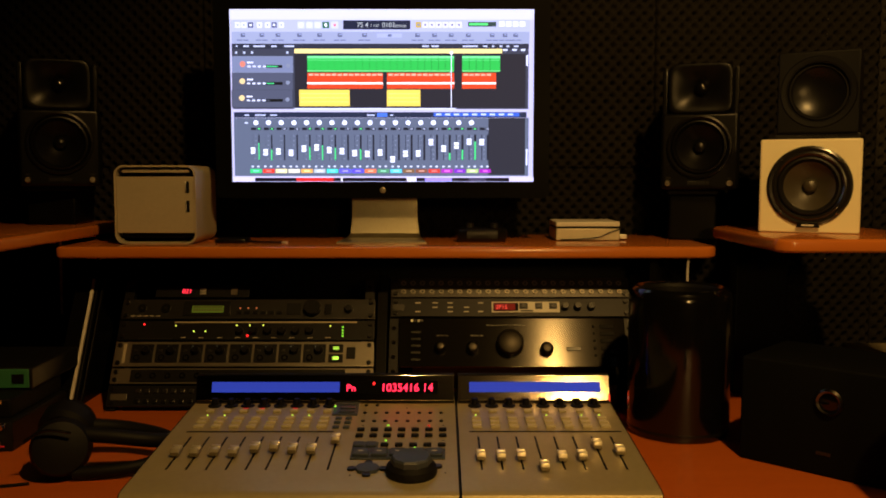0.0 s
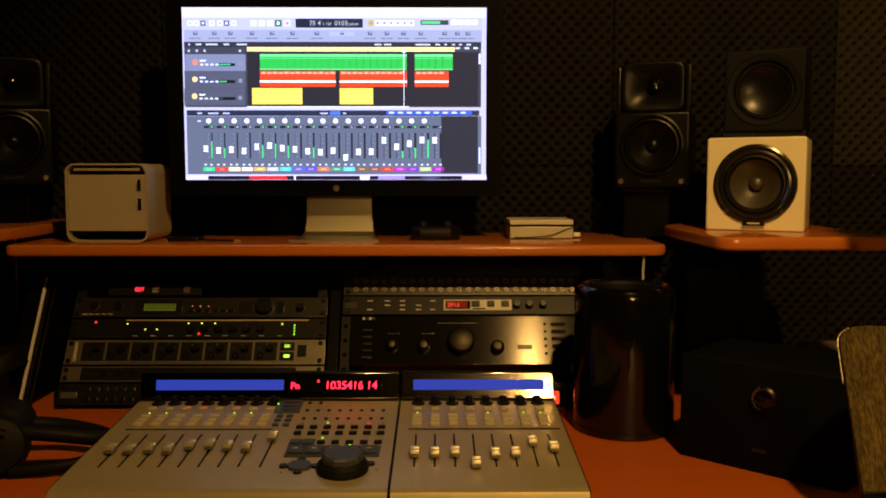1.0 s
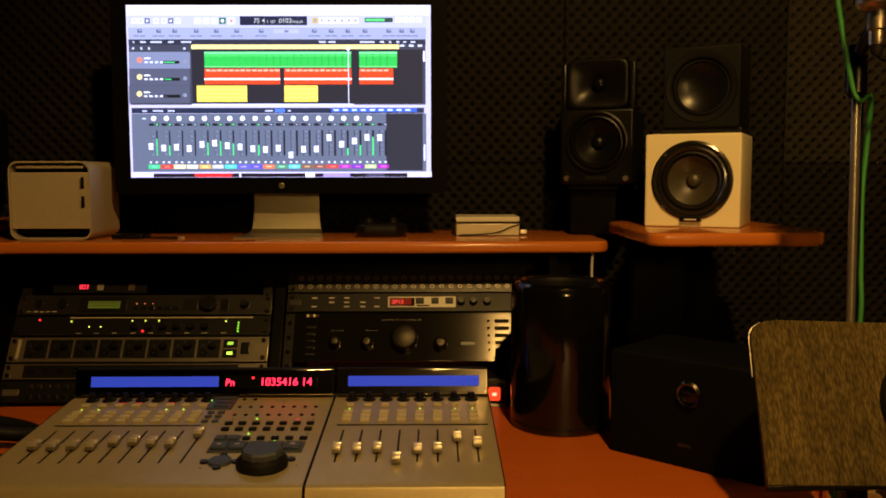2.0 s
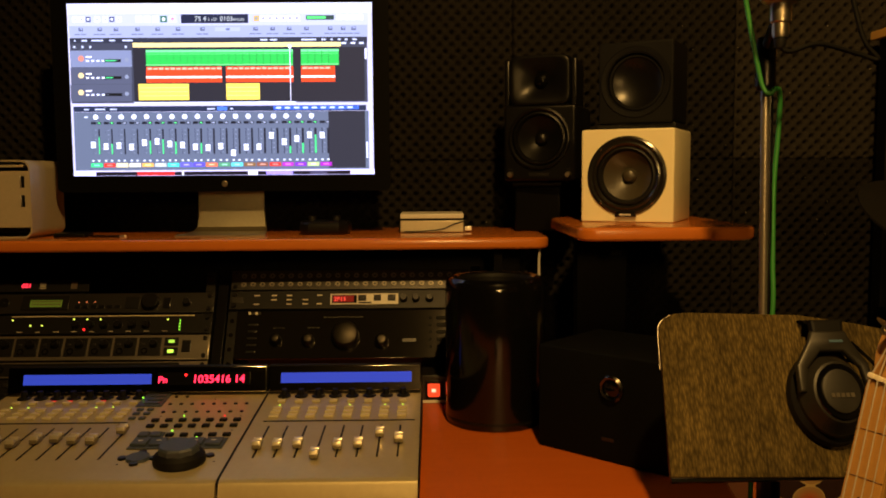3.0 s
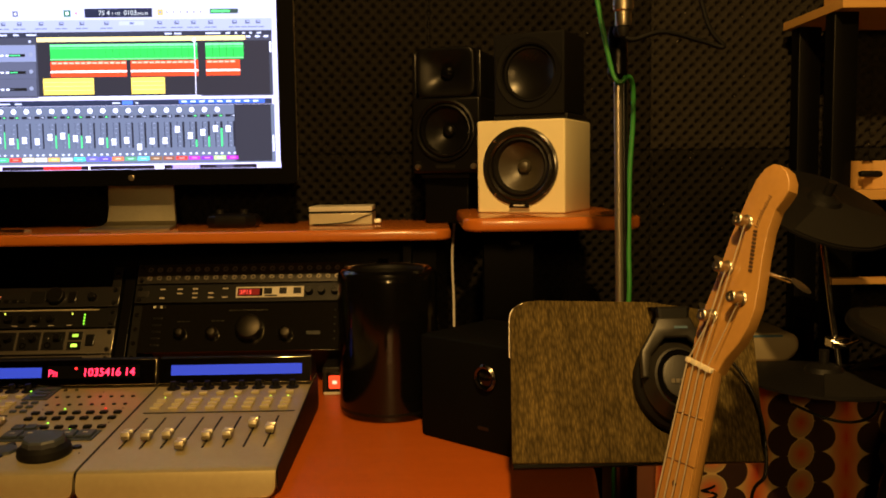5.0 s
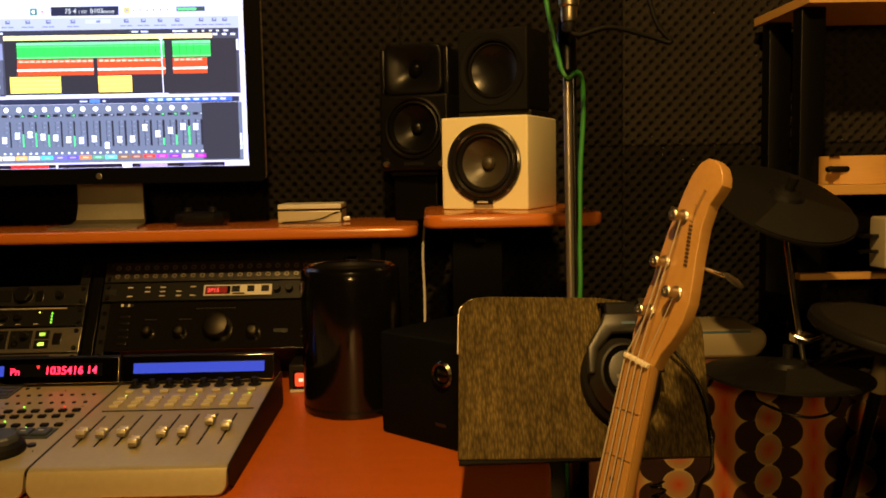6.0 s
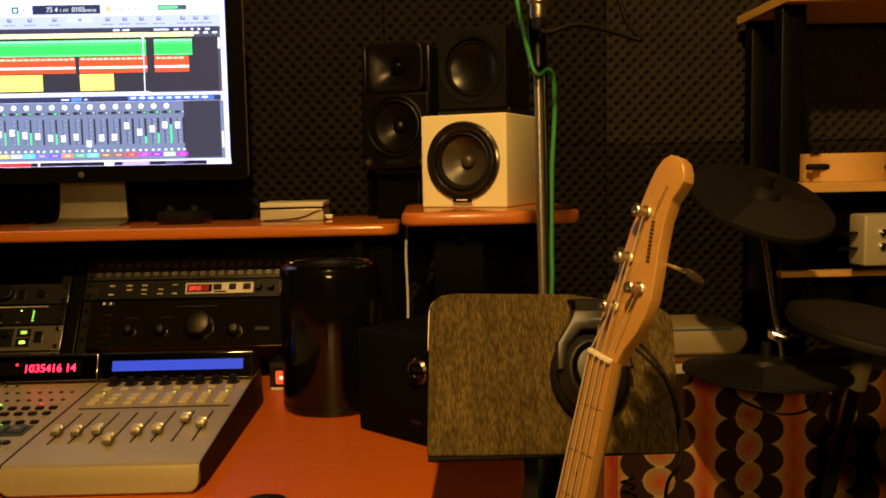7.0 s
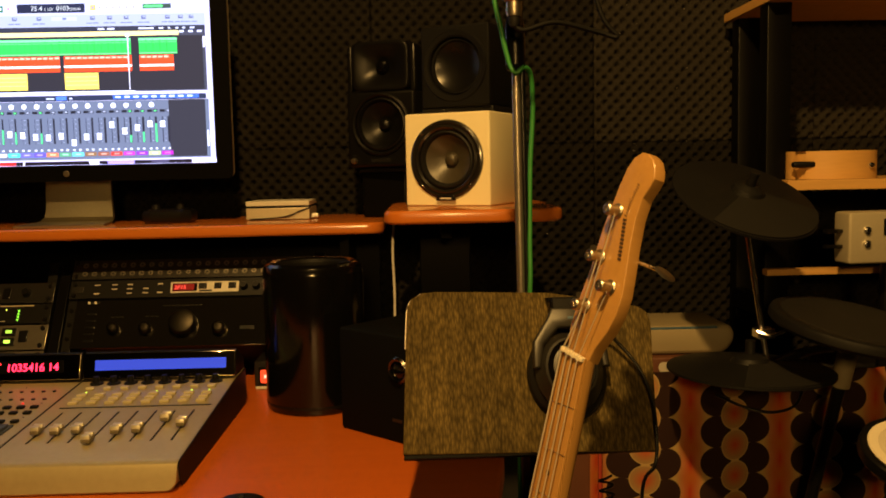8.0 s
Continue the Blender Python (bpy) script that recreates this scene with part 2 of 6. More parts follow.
def slab(pts, z0, z1, r=0.0, seg=2):
    """A flat outline in x and y, given thickness and rounded rims."""
    bm = bmesh.new()
    lo = [bm.verts.new((x, y, z0)) for x, y in pts]
    hi = [bm.verts.new((x, y, z1)) for x, y in pts]
    n = len(pts)
    bm.faces.new(hi)
    bm.faces.new(lo[::-1])
    for i in range(n):
        bm.faces.new((lo[i], lo[(i + 1) % n], hi[(i + 1) % n], hi[i]))
    bmesh.ops.recalc_face_normals(bm, faces=bm.faces[:])
    if r:
        es = [e for e in bm.edges if abs(e.verts[0].co.z - e.verts[1].co.z) < 1e-6]
        bmesh.ops.bevel(bm, geom=es, offset=r, segments=seg, profile=0.5, affect="EDGES")
    return bm


def rounded(x0, x1, y0, y1, r, seg=6):
    """A rectangle's outline with rounded corners; r: one radius or four (from x0 y0, against the clock)."""
    rs = r if isinstance(r, tuple) else (r,) * 4
    out = []
    for (cx, cy, a0), q in zip(((x0, y0, 180), (x1, y0, 270), (x1, y1, 0), (x0, y1, 90)), rs):
        mx, my = (cx + q if cx == x0 else cx - q), (cy + q if cy == y0 else cy - q)
        for i in range(seg + 1):
            a = radians(a0 + 90 * i / seg)
            out.append((mx + q * math.cos(a), my + q * math.sin(a)))
    return out


def lathe(profile, seg=40, bm=None, m=None):
    """Turn (radius, z) pairs about z; m: a pose for the result."""
    bm = bm or bmesh.new()
    rings = []
    for r, z in profile:
        if r < 1e-6:
            rings.append([bm.verts.new((0, 0, z))])
        else:
            rings.append([bm.verts.new((r * math.cos(2 * math.pi * i / seg), r * math.sin(2 * math.pi * i / seg), z)) for i in range(seg)])
    made = [v for ring in rings for v in ring]
    for a, b in zip(rings, rings[1:]):
        for i in range(seg):
            j = (i + 1) % seg
            if len(a) == 1 and len(b) == 1:
                continue
            if len(a) == 1:
                bm.faces.new((a[0], b[i], b[j]))
            elif len(b) == 1:
                bm.faces.new((a[i], a[j], b[0]))
            else:
                bm.faces.new((a[i], a[j], b[j], b[i]))
    bmesh.ops.recalc_face_normals(bm, faces=bm.faces[:])
    if m is not None:
        bmesh.ops.transform(bm, matrix=m, verts=made)
    return bm


FRONT = Matrix.Rotation(radians(90), 4, "X")     # turns z towards -y


def tube(pts, r, seg=8, close=False, bm=None):
    """A round cable or rod along points, smoothed by a spline."""
    bm = bm or bmesh.new()
    P = [Vector(p) for p in pts]
    if len(P) > 2:
        Q = []
        n = len(P)
        for i in range(n if close else n - 1):
            a = P[(i - 1) % n] if close or i else P[0]
            b, c = P[i], P[(i + 1) % n]
            d = P[(i + 2) % n] if close or i + 2 < n else P[-1]
            for k in range(8):
                t = k / 8
                Q.append(0.5 * (2 * b + (c - a) * t + (2 * a - 5 * b + 4 * c - d) * t * t + (3 * b - a - 3 * c + d) * t ** 3))
        if not close:
            Q.append(P[-1])
        P = Q
    rings = []
    n = len(P)
    side = None
    for i, p in enumerate(P):
        d = (P[(i + 1) % n] if close or i < n - 1 else p) - (P[i - 1] if close or i else p)
        d.normalize()
        if side is None:
            side = d.orthogonal().normalized()
        side = (side - d * side.dot(d)).normalized()
        up = d.cross(side)
        rad = r[min(i * len(r) // n, len(r) - 1)] if isinstance(r, (list, tuple)) else r
        rings.append([bm.verts.new(p + (side * math.cos(2 * math.pi * k / seg) + up * math.sin(2 * math.pi * k / seg)) * rad) for k in range(seg)])
    for i in range(n if close else n - 1):
        a, b = rings[i], rings[(i + 1) % n]
        for k in range(seg):
            bm.faces.new((a[k], a[(k + 1) % seg], b[(k + 1) % seg], b[k]))
    if not close:
        bm.faces.new(rings[0][::-1])
        bm.faces.new(rings[-1])
    bmesh.ops.recalc_face_normals(bm, faces=bm.faces[:])
    return bm


def holed_front(x0, x1, cells, y=0.0, r=0.004):
    """A front face at y with one round hole in each cell (z0, z1, cx, cz, radius)."""
    bm = bmesh.new()
    for z0, z1, cx, cz, rad in cells:
        corners = [math.atan2(b - cz, a - cx) for a in (x0, x1) for b in (z0, z1)]
        angles = sorted({round(a, 5) for a in corners} | {round(-math.pi + 2 * math.pi * k / 60, 5) for k in range(60)})
        rim, hole, deep = [], [], []
        for a in angles:
            c, s = math.cos(a), math.sin(a)
            t = min((((x1 if c > 0 else x0) - cx) / c) if abs(c) > 1e-6 else 9, (((z1 if s > 0 else z0) - cz) / s) if abs(s) > 1e-6 else 9)
            rim.append(bm.verts.new((cx + t * c, y, cz + t * s)))
            hole.append(bm.verts.new((cx + rad * c, y, cz + rad * s)))
            deep.append(bm.verts.new((cx + rad * c, y + 0.02, cz + rad * s)))
        n = len(angles)
        for k in range(n):
            j = (k + 1) % n
            bm.faces.new((rim[k], rim[j], hole[j], hole[k]))
            bm.faces.new((hole[k], hole[j], deep[j], deep[k]))
    bmesh.ops.recalc_face_normals(bm, faces=bm.faces[:])
    for f in bm.faces:
        if abs(f.normal.y) > 0.9 and f.normal.y > 0:
            f.normal_flip()
    return bm


def open_box(x0, x1, y0, y1, z0, z1, r, cells):
    """A bevelled box whose front face at y0 has round holes."""
    bm = rbox(x0, x1, y0, y1, z0, z1, r, 3)
    front = [f for f in bm.faces if f.normal.y < -0.99 and f.calc_area() > 0.2 * (x1 - x0) * (z1 - z0)]
    bmesh.ops.delete(bm, geom=front, context="FACES_ONLY")
    cut = [(max(c[0], z0 + r), min(c[1], z1 - r), *c[2:]) for c in cells]
    extra = holed_front(x0 + r, x1 - r, cut, y0)
    me = bpy.data.meshes.new("tmp")
    extra.to_mesh(me)
    extra.free()
    bm.from_mesh(me)
    bpy.data.meshes.remove(me)
    bmesh.ops.remove_doubles(bm, verts=bm.verts[:], dist=1e-5)
    return bm


def knob(r, h, m=None, taper=0.85, bm=None):
    return lathe([(0, 0), (r, 0), (r, h * 0.35), (r * taper, h * 0.55), (r * taper, h * 0.92), (r * taper * 0.9, h), (0, h)], 24, bm, m)


def letters(name, text, size, material, parent, m, label=""):
    cu = bpy.data.curves.new(name, "FONT")
    cu.body, cu.size, cu.extrude, cu.align_x, cu.shear, cu.offset = text, size, 0.0002, "LEFT", 0.05, 0.009 * size
    tmp = bpy.data.objects.new(name, cu)
    scene.collection.objects.link(tmp)
    bpy.context.view_layer.update()
    me = bpy.data.meshes.new_from_object(tmp.evaluated_get(bpy.context.evaluated_depsgraph_get()))
    bpy.data.objects.remove(tmp)
    me.materials.clear()
    me.materials.append(material)
    ob = new(name, me)
    ob.parent = parent
    ob.matrix_basis = m
    return tagged(ob, label)


UPRIGHT = Matrix.Rotation(radians(90), 4, "X")   # lays x, y text upright, facing -y


def driver(parent, centre, r, ring=PLASTIC, cone=CONE, name="woofer", soft=RUBBER):
    """A loudspeaker driver facing -y: frame ring, surround, cone and dust cap."""
    m = at(*centre) @ FRONT
    w = part(name, lathe([(r * 0.86, -0.004), (r * 0.87, 0.003), (r * 0.93, 0.006), (r * 0.985, 0.005), (r, 0.0), (r, -0.004)], 56, None, m), ring, parent)
    s = lathe([(r * 0.87, -0.003), (r * 0.83, 0.002), (r * 0.78, 0.003), (r * 0.73, -0.001), (r * 0.70, -0.005)], 56, None, m)
    part("surround", s, soft, w)
    c = lathe([(r * 0.71, -0.005), (r * 0.5, -0.014), (r * 0.22, -0.026), (0.0, -0.03)], 56, None, m)
    part("cone", c, cone, w)
    d = lathe([(r * 0.21, -0.0265), (r * 0.20, -0.020), (r * 0.15, -0.0155), (r * 0.07, -0.013), (0, -0.0125)], 40, None, m)
    part("dust_cap", d, cone, w)
    return w


# ---- room ----
def plain(name, x0, x1, y0, y1, z0, z1, material, label, category):
    ob = part(name, rbox(x0, x1, y0, y1, z0, z1, 0), material, None, label, smooth=False)
    return tagged(ob, label, category, "", "structure")


wall_n = plain("wall_north", -1.9, 2.3, 1.87, 1.97, 0, 2.6, WALL, "dark wall clad with charcoal egg-crate foam panels", "wall")
plain("wall_south", -1.9, 2.3, -2.9, -2.8, 0, 2.6, WALL, "plain dark painted wall behind the walk", "wall")
plain("wall_west", -2.0, -1.9, -2.9, 1.97, 0, 2.6, WALL, "plain dark painted side wall", "wall")
plain("wall_east", 2.3, 2.4, -2.9, 1.97, 0, 2.6, WALL, "plain dark painted side wall", "wall")
plain("floor", -2.0, 2.4, -2.9, 1.97, -0.1, 0, CARPET_FLOOR, "dark carpeted studio floor", "floor")
plain("ceiling", -2.0, 2.4, -2.9, 1.97, 2.6, 2.7, WALL, "plain dark painted ceiling", "ceiling")

# desk with a cut-away right end, shelves
desk = thing("desk", at(0, 0, 0), "cherry-laminate studio desk with black legs", "desk")
out = [(-1.25, 0.62), (0.60, 0.62), (0.655, 0.76), (0.675, 0.88), (0.692, 1.0), (0.70, 1.12), (0.70, 1.62), (-1.25, 1.62)]
part("desktop", slab(out, 0.727, 0.757, 0.006), LAMINATE, desk)
leg = part("leg", rbox(-1.2, -1.16, 0.7, 1.6, 0.0, 0.727, 0.003), BLACK, desk)
again(leg, "leg", at(1.3, 0.0, 0))


def shelf(name, outline, z0, z1, label):
    t = thing(name, at(0, 0, z0), label, "shelf")
    part("board", slab(outline, 0.0, z1 - z0, 0.0065, 4), SHELFLAM, t)
    return t


monitor_shelf = shelf("monitor_shelf", rounded(-0.705, 0.515, 1.463, 1.80, (0.015, 0.03, 0.01, 0.01)), 1.033, 1.055, "long cherry-laminate monitor shelf above the racks")
part("back_panel", rbox(-0.69, 0.49, 1.775, 1.79, -0.30, 0.0, 0.001), BLACK, monitor_shelf)
side_l = part("side_panel", rbox(-0.70, -0.682, 1.60, 1.79, -0.276, 0.0, 0.001), BLACK, monitor_shelf)
again(side_l, "side_panel", at(1.12, 0, 0))
right_shelf = shelf("speaker_shelf", rounded(0.527, 0.815, 1.222, 1.60, (0.03, 0.045, 0.03, 0.06)), 1.064, 1.086, "cherry-laminate speaker shelf with rounded corners")
part("upright", rbox(0.58, 0.68, 1.56, 1.60, -1.064, 0.0, 0.002), BLACK, right_shelf)
part("bracket", rbox(0.62, 0.64, 1.43, 1.56, -0.04, 0.0, 0.002), BLACK, right_shelf)
left_shelf = shelf("speaker_shelf", rounded(-1.08, -0.685, 1.20, 1.80, (0.03, 0.03, 0.03, 0.02)), 1.064, 1.086, "cherry-laminate speaker shelf beside the monitor shelf")
part("upright", rbox(-0.98, -0.88, 1.56, 1.60, -1.064, 0.0, 0.002), BLACK, left_shelf)

# ---- racks ----
RACK = at(0, 1.486, 0.861) @ Matrix.Rotation(radians(-31), 4, "X")
cabinet = thing("rack_cabinet", at(0, 1.486, 0.861) @ Matrix.Rotation(radians(-31), 4, "X"), "black slanted double rack cabinet on the desk", "rack cabinet")
for x0, x1 in ((-0.705, -0.667), (-0.118, -0.098), (0.372, 0.392)):
    part("side_panel", rbox(x0, x1, 0.004, 0.21, -0.118, 0.155, 0.001), BLACK, cabinet)
part("edge_trim", rbox(-0.672, -0.667, -0.004, 0.003, -0.118, 0.143, 0.001), WHITE, cabinet, "bare aluminium edge strip")
for x in (-0.662, -0.652):
    part("edge_groove", rbox(x, x + 0.003, -0.002, 0.006, -0.118, 0.143, 0.0005), DARKPANEL, cabinet)
part("back", rbox(-0.667, 0.372, 0.15, 0.16, -0.118, 0.155, 0), MATT, cabinet)
for x in (-0.607, -0.142, -0.094, 0.352):
    rail = part("rack_rail", rbox(x, x + 0.018, 0.004, 0.02, -0.116, 0.145, 0.001), DARKPANEL, cabinet)
    for k in range(9):
        part("rail_screw", knob(0.0042, 0.003, at(x + 0.009, 0.004, -0.10 + k * 0.0285) @ FRONT), STEEL, rail)


def panel(name, x0, x1, s0, s1, material, label, depth=0.12, ears=True):
    """A rack unit on the slanted rails, local origin at the middle of its face."""
    cx, cs = (x0 + x1) / 2, (s0 + s1) / 2
    t = thing(name, RACK @ at(cx, 0, cs), label, "rack unit", "units in the racks")
    w, h = (x1 - x0) / 2, (s1 - s0) / 2
    part("faceplate", rbox(-w, w, -0.004, 0.0, -h + 0.0007, h - 0.0007, 0.0008), material, t)
    part("chassis", rbox(-w + 0.025, w - 0.025, 0.0, depth, -h + 0.002, h - 0.002, 0.001), MATT, t)
    if ears:
        for sx in (-w + 0.009, w - 0.009):
            for sz in (-h + 0.008, h - 0.008):
                part("rack_screw", knob(0.0045, 0.004, at(sx, -0.004, sz) @ FRONT), PLASTIC, t)
    return t, (lambda px: px - cx), (lambda ps: ps - cs)


def pip(parent, x, z, r, colour, power, name="led", y=-0.0042):
    return part(name, lathe([(r, 0), (r * 0.9, r * 0.5), (0, r * 0.9)], 12, None, at(x, y, z) @ FRONT), glow(colour, power), parent)


def tab(parent, x0, x1, z0, z1, material, name="marking", y=-0.0042, d=0.0006, r=0.0):
    return part(name, rbox(x0, x1, y - d, y, z0, z1, r), material, parent, smooth=False)


RED, GRN, YEL = (1.0, 0.02, 0.02), (0.35, 1.0, 0.05), (0.8, 0.9, 0.1)

# left rack, from the bottom
pb, X, S = panel("patch_bay", -0.604, -0.121, -0.112, -0.071, DARKPANEL, "dark grey patch bay with rows of small slots")
for row, z in ((0, 0.009), (1, -0.010)):
    for k in range(24):
        part("jack_slot", rbox(-0.19 + k * 0.0161, -0.181 + k * 0.0161, -0.007, -0.003, z - 0.004, z + 0.004, 0.001), GREYPANEL if row == 0 else PLASTIC, pb)
part("worn_patch", rbox(-0.235, -0.205, -0.0052, -0.004, -0.008, 0.004, 0.0006), SILVERPANEL, pb)
pre, X, S = panel("preamp", -0.604, -0.121, -0.069, -0.038, SILVERPANEL, "silver-eared preamp with a dark inset face")
part("inset", rbox(-0.205, 0.19, -0.006, -0.004, -0.012, 0.012, 0.0008), DARKPANEL, pre)
for k in range(7):
    part("jack", lathe([(0.003, 0.002), (0.0055, 0.002), (0.006, 0.0), (0.006, -0.001)], 16, None, at(-0.19 + k * 0.027, -0.006, 0) @ FRONT), STEEL, pre)
ada, X, S = panel("converter", -0.604, -0.121, -0.036, 0.014, SILVERPANEL, "silver eight-channel converter with black knob cells and lit green keys")
for k in range(8):
    x = X(-0.573 + k * 0.0458)
    cell_ = part("channel_cell", rbox(x, x + 0.042, -0.006, -0.004, -0.017, 0.019, 0.001), DARKPANEL, ada)
    part("gain_knob", knob(0.0075, 0.011, at(x + 0.029, -0.006, 0.006) @ FRONT), PLASTIC, cell_)
    part("pad_key", rbox(x + 0.006, x + 0.012, -0.0075, -0.006, 0.004, 0.008, 0.0005), GREYPANEL, cell_)
    part("jack", lathe([(0.004, 0.002), (0.006, 0.002), (0.0065, 0)], 16, None, at(x + 0.012, -0.006, -0.008) @ FRONT), STEEL, cell_)
    pip(cell_, x + 0.022, 0.014, 0.0012, (0.9, 0.8, 0.5), 0.25, y=-0.0062)
for z in (-0.009, 0.0105):
    k_ = part("key_frame", rbox(X(-0.205), X(-0.178), -0.0065, -0.004, z - 0.008, z + 0.008, 0.001), DARKPANEL, ada)
    tab(k_, X(-0.197), X(-0.186), z - 0.003, z + 0.003, glow((0.6, 1.0, 0.08), 1.6 if z < 0 else 0.9), "lit_key", -0.0066)
part("power_switch", rbox(X(-0.172), X(-0.155), -0.007, -0.004, -0.010, 0.013, 0.0015), PLASTIC, ada)
tab(ada, X(-0.588), X(-0.583), -0.018, 0.020, SATIN, "bright_edge")

rev, X, S = panel("compressor", -0.604, -0.121, 0.016, 0.056, DARKPANEL, "black dynamics unit with many small lit indicators")
tab(rev, X(-0.50), X(-0.155), 0.0150, 0.0172, SATIN, "top_line")
tab(rev, X(-0.565), X(-0.50), -0.0185, -0.0165, GREYPANEL, "vent_line")
pip(rev, X(-0.557), 0.012, 0.002, RED, 2.5, "led")
for px, z, c in ((-0.497, 0.009, YEL), (-0.462, -0.002, YEL), (-0.44, -0.002, YEL), (-0.382, 0.010, YEL), (-0.357, 0.010, YEL), (-0.332, 0.010, YEL), (-0.205, 0.0085, YEL),
                 (-0.181, 0.006, GRN), (-0.181, 0.0, GRN), (-0.181, -0.006, GRN), (-0.181, -0.012, GRN), (-0.36, -0.011, RED)):
    pip(rev, X(px), z, 0.0017 if c != RED else 0.0026, c, 1.6)
for k in range(6):
    part("knob", knob(0.0075, 0.010, at(X(-0.375) + k * 0.0262, -0.004, -0.002) @ FRONT), PLASTIC, rev)
for k in range(9):
    tab(rev, X(-0.485) + k * 0.034, X(-0.475) + k * 0.034, -0.0155, -0.0145, LIGHTPRINT)

fx, X, S = panel("effects_unit", -0.604, -0.121, 0.058, 0.100, GREYPANEL, "grey effects unit with a small green display and a data wheel")
part("display_frame", rbox(X(-0.487), X(-0.397), -0.006, -0.004, -0.014, 0.016, 0.001), DARKPANEL, fx)
tab(fx, X(-0.470), X(-0.410), -0.008, 0.006, glow((0.16, 0.2, 0.012), 0.45), "display", -0.0062)
for z in (0.0028, -0.0030):
    for k in range(11):
        tab(fx, X(-0.467) + k * 0.0051, X(-0.4635) + k * 0.0051, z - 0.0015, z + 0.0015, PRINT, "display_mark", -0.0069, 0.0003)
for k in range(6):
    part("key", rbox(X(-0.385) + k * 0.0152, X(-0.374) + k * 0.0152, -0.006, -0.004, -0.011, -0.004, 0.0008), PLASTIC, fx)
for k in range(3):
    pip(fx, X(-0.379) + k * 0.0155, 0.002, 0.0014, (1.0, 0.25, 0.08), 0.8)
part("key_block", rbox(X(-0.29), X(-0.262), -0.0058, -0.004, -0.012, 0.012, 0.001), DARKPANEL, fx)
part("data_wheel", knob(0.0165, 0.012, at(X(-0.241), -0.004, 0.001) @ FRONT, 0.95), PLASTIC, fx)
part("key_block", rbox(X(-0.218), X(-0.203), -0.0058, -0.004, -0.012, 0.010, 0.001), PLASTIC, fx)
part("knob", knob(0.008, 0.012, at(X(-0.172), -0.004, -0.001) @ FRONT), PLASTIC, fx)
for px, r in ((-0.565, 0.008), (-0.52, 0.009)):
    part("input_jack", lathe([(0.003, 0.003), (r, 0.003), (r, 0)], 20, None, at(X(px), -0.004, 0.002) @ FRONT), PLASTIC, fx)
for k in range(5):
    tab(fx, X(-0.585) + k * 0.012, X(-0.577) + k * 0.012, -0.015, -0.0135, LIGHTPRINT)

mini, X, S = panel("metronome_box", -0.545, -0.365, 0.103, 0.129, MATT, "small black half-rack box with a red number display", 0.10, False)
tab(mini, X(-0.497), X(-0.465), -0.006, 0.006, DARKPANEL, "display", -0.0044)
letters("display_digits", "021", 0.0125, glow((1.0, 0.03, 0.06), 2.6), mini, at(X(-0.494), -0.0055, -0.0045) @ UPRIGHT)
tab(mini, X(-0.40), X(-0.388), -0.007, 0.007, SILVERPANEL, "key")
for k in range(4):
    tab(mini, X(-0.46), X(-0.448), -0.006 + k * 0.0036, -0.0047 + k * 0.0036, LIGHTPRINT)

# right rack
strip, X, S = panel("jack_strip", -0.092, 0.366, 0.103, 0.145, GREYPANEL, "brown-grey jack strip with two rows of round sockets", 0.08)
ref = None
for row, z in enumerate((-0.009, 0.009)):
    for k in range(24):
        m = at(-0.205 + k * 0.0181, -0.004, z) @ FRONT
        if ref is None:
            ref = part("socket", lathe([(0.0022, -0.002), (0.0024, 0.002), (0.0048, 0.002), (0.0055, 0.0)], 16, None, FRONT), surf("socket_metal", (0.2, 0.18, 0.15), (0.15, 0.135, 0.11), 60, 0.36, metal=0.85), strip)
            ref.matrix_basis = at(-0.205, -0.004, z)
        else:
            again(ref, "socket", at(-0.205 + k * 0.0181, -0.004, z))
lim, X, S = panel("reverb_unit", -0.092, 0.366, 0.063, 0.102, DARKPANEL, "dark reverb unit with a red display in a pale frame", 0.1)
part("display_frame", rbox(X(0.101), X(0.231), -0.006, -0.004, -0.011, 0.011, 0.0005), WHITE, lim, "pale display frame")
part("display_window", rbox(X(0.104), X(0.152), -0.0066, -0.006, -0.0085, 0.0085, 0.0003), BEZEL, lim)
tab(lim, X(0.106), X(0.146), -0.0065, 0.0065, glow((0.35, 0.004, 0.004), 0.5), "display", -0.0067)
letters("display_digits", "2P15", 0.0115, glow((1.0, 0.08, 0.05), 1.2), lim, at(X(0.108), -0.0078, -0.0045) @ UPRIGHT)
for px, pw in ((0.154, 0.016), (0.184, 0.014), (0.211, 0.015)):
    part("key_recess", rbox(X(px), X(px + pw), -0.0066, -0.006, -0.0045, 0.0085, 0.0003), DARKPANEL, lim)
    part("key", rbox(X(px + 0.003), X(px + pw - 0.003), -0.0085, -0.0066, -0.002, 0.006, 0.0008), PLASTIC, lim)
part("key_recess", rbox(X(0.156), X(0.180), -0.0066, -0.006, -0.0095, -0.0062, 0.0003), DARKPANEL, lim)
for px in (0.241, 0.265, 0.291):
    part("knob", knob(0.0075, 0.012, at(X(px), -0.004, 0.0) @ FRONT), PLASTIC, lim)
for i, px in enumerate((-0.045, -0.012, 0.017, 0.048, 0.075)):
    for z in (-0.009, 0.0, 0.009):
        if (i + int(z * 1000)) % 4:
            tab(lim, X(px), X(px + 0.010), z - 0.001, z + 0.001, LIGHTPRINT)
part("worn_sticker", rbox(X(-0.088), X(-0.066), -0.0052, -0.004, -0.006, 0.006, 0.0005), GREYPANEL, lim)

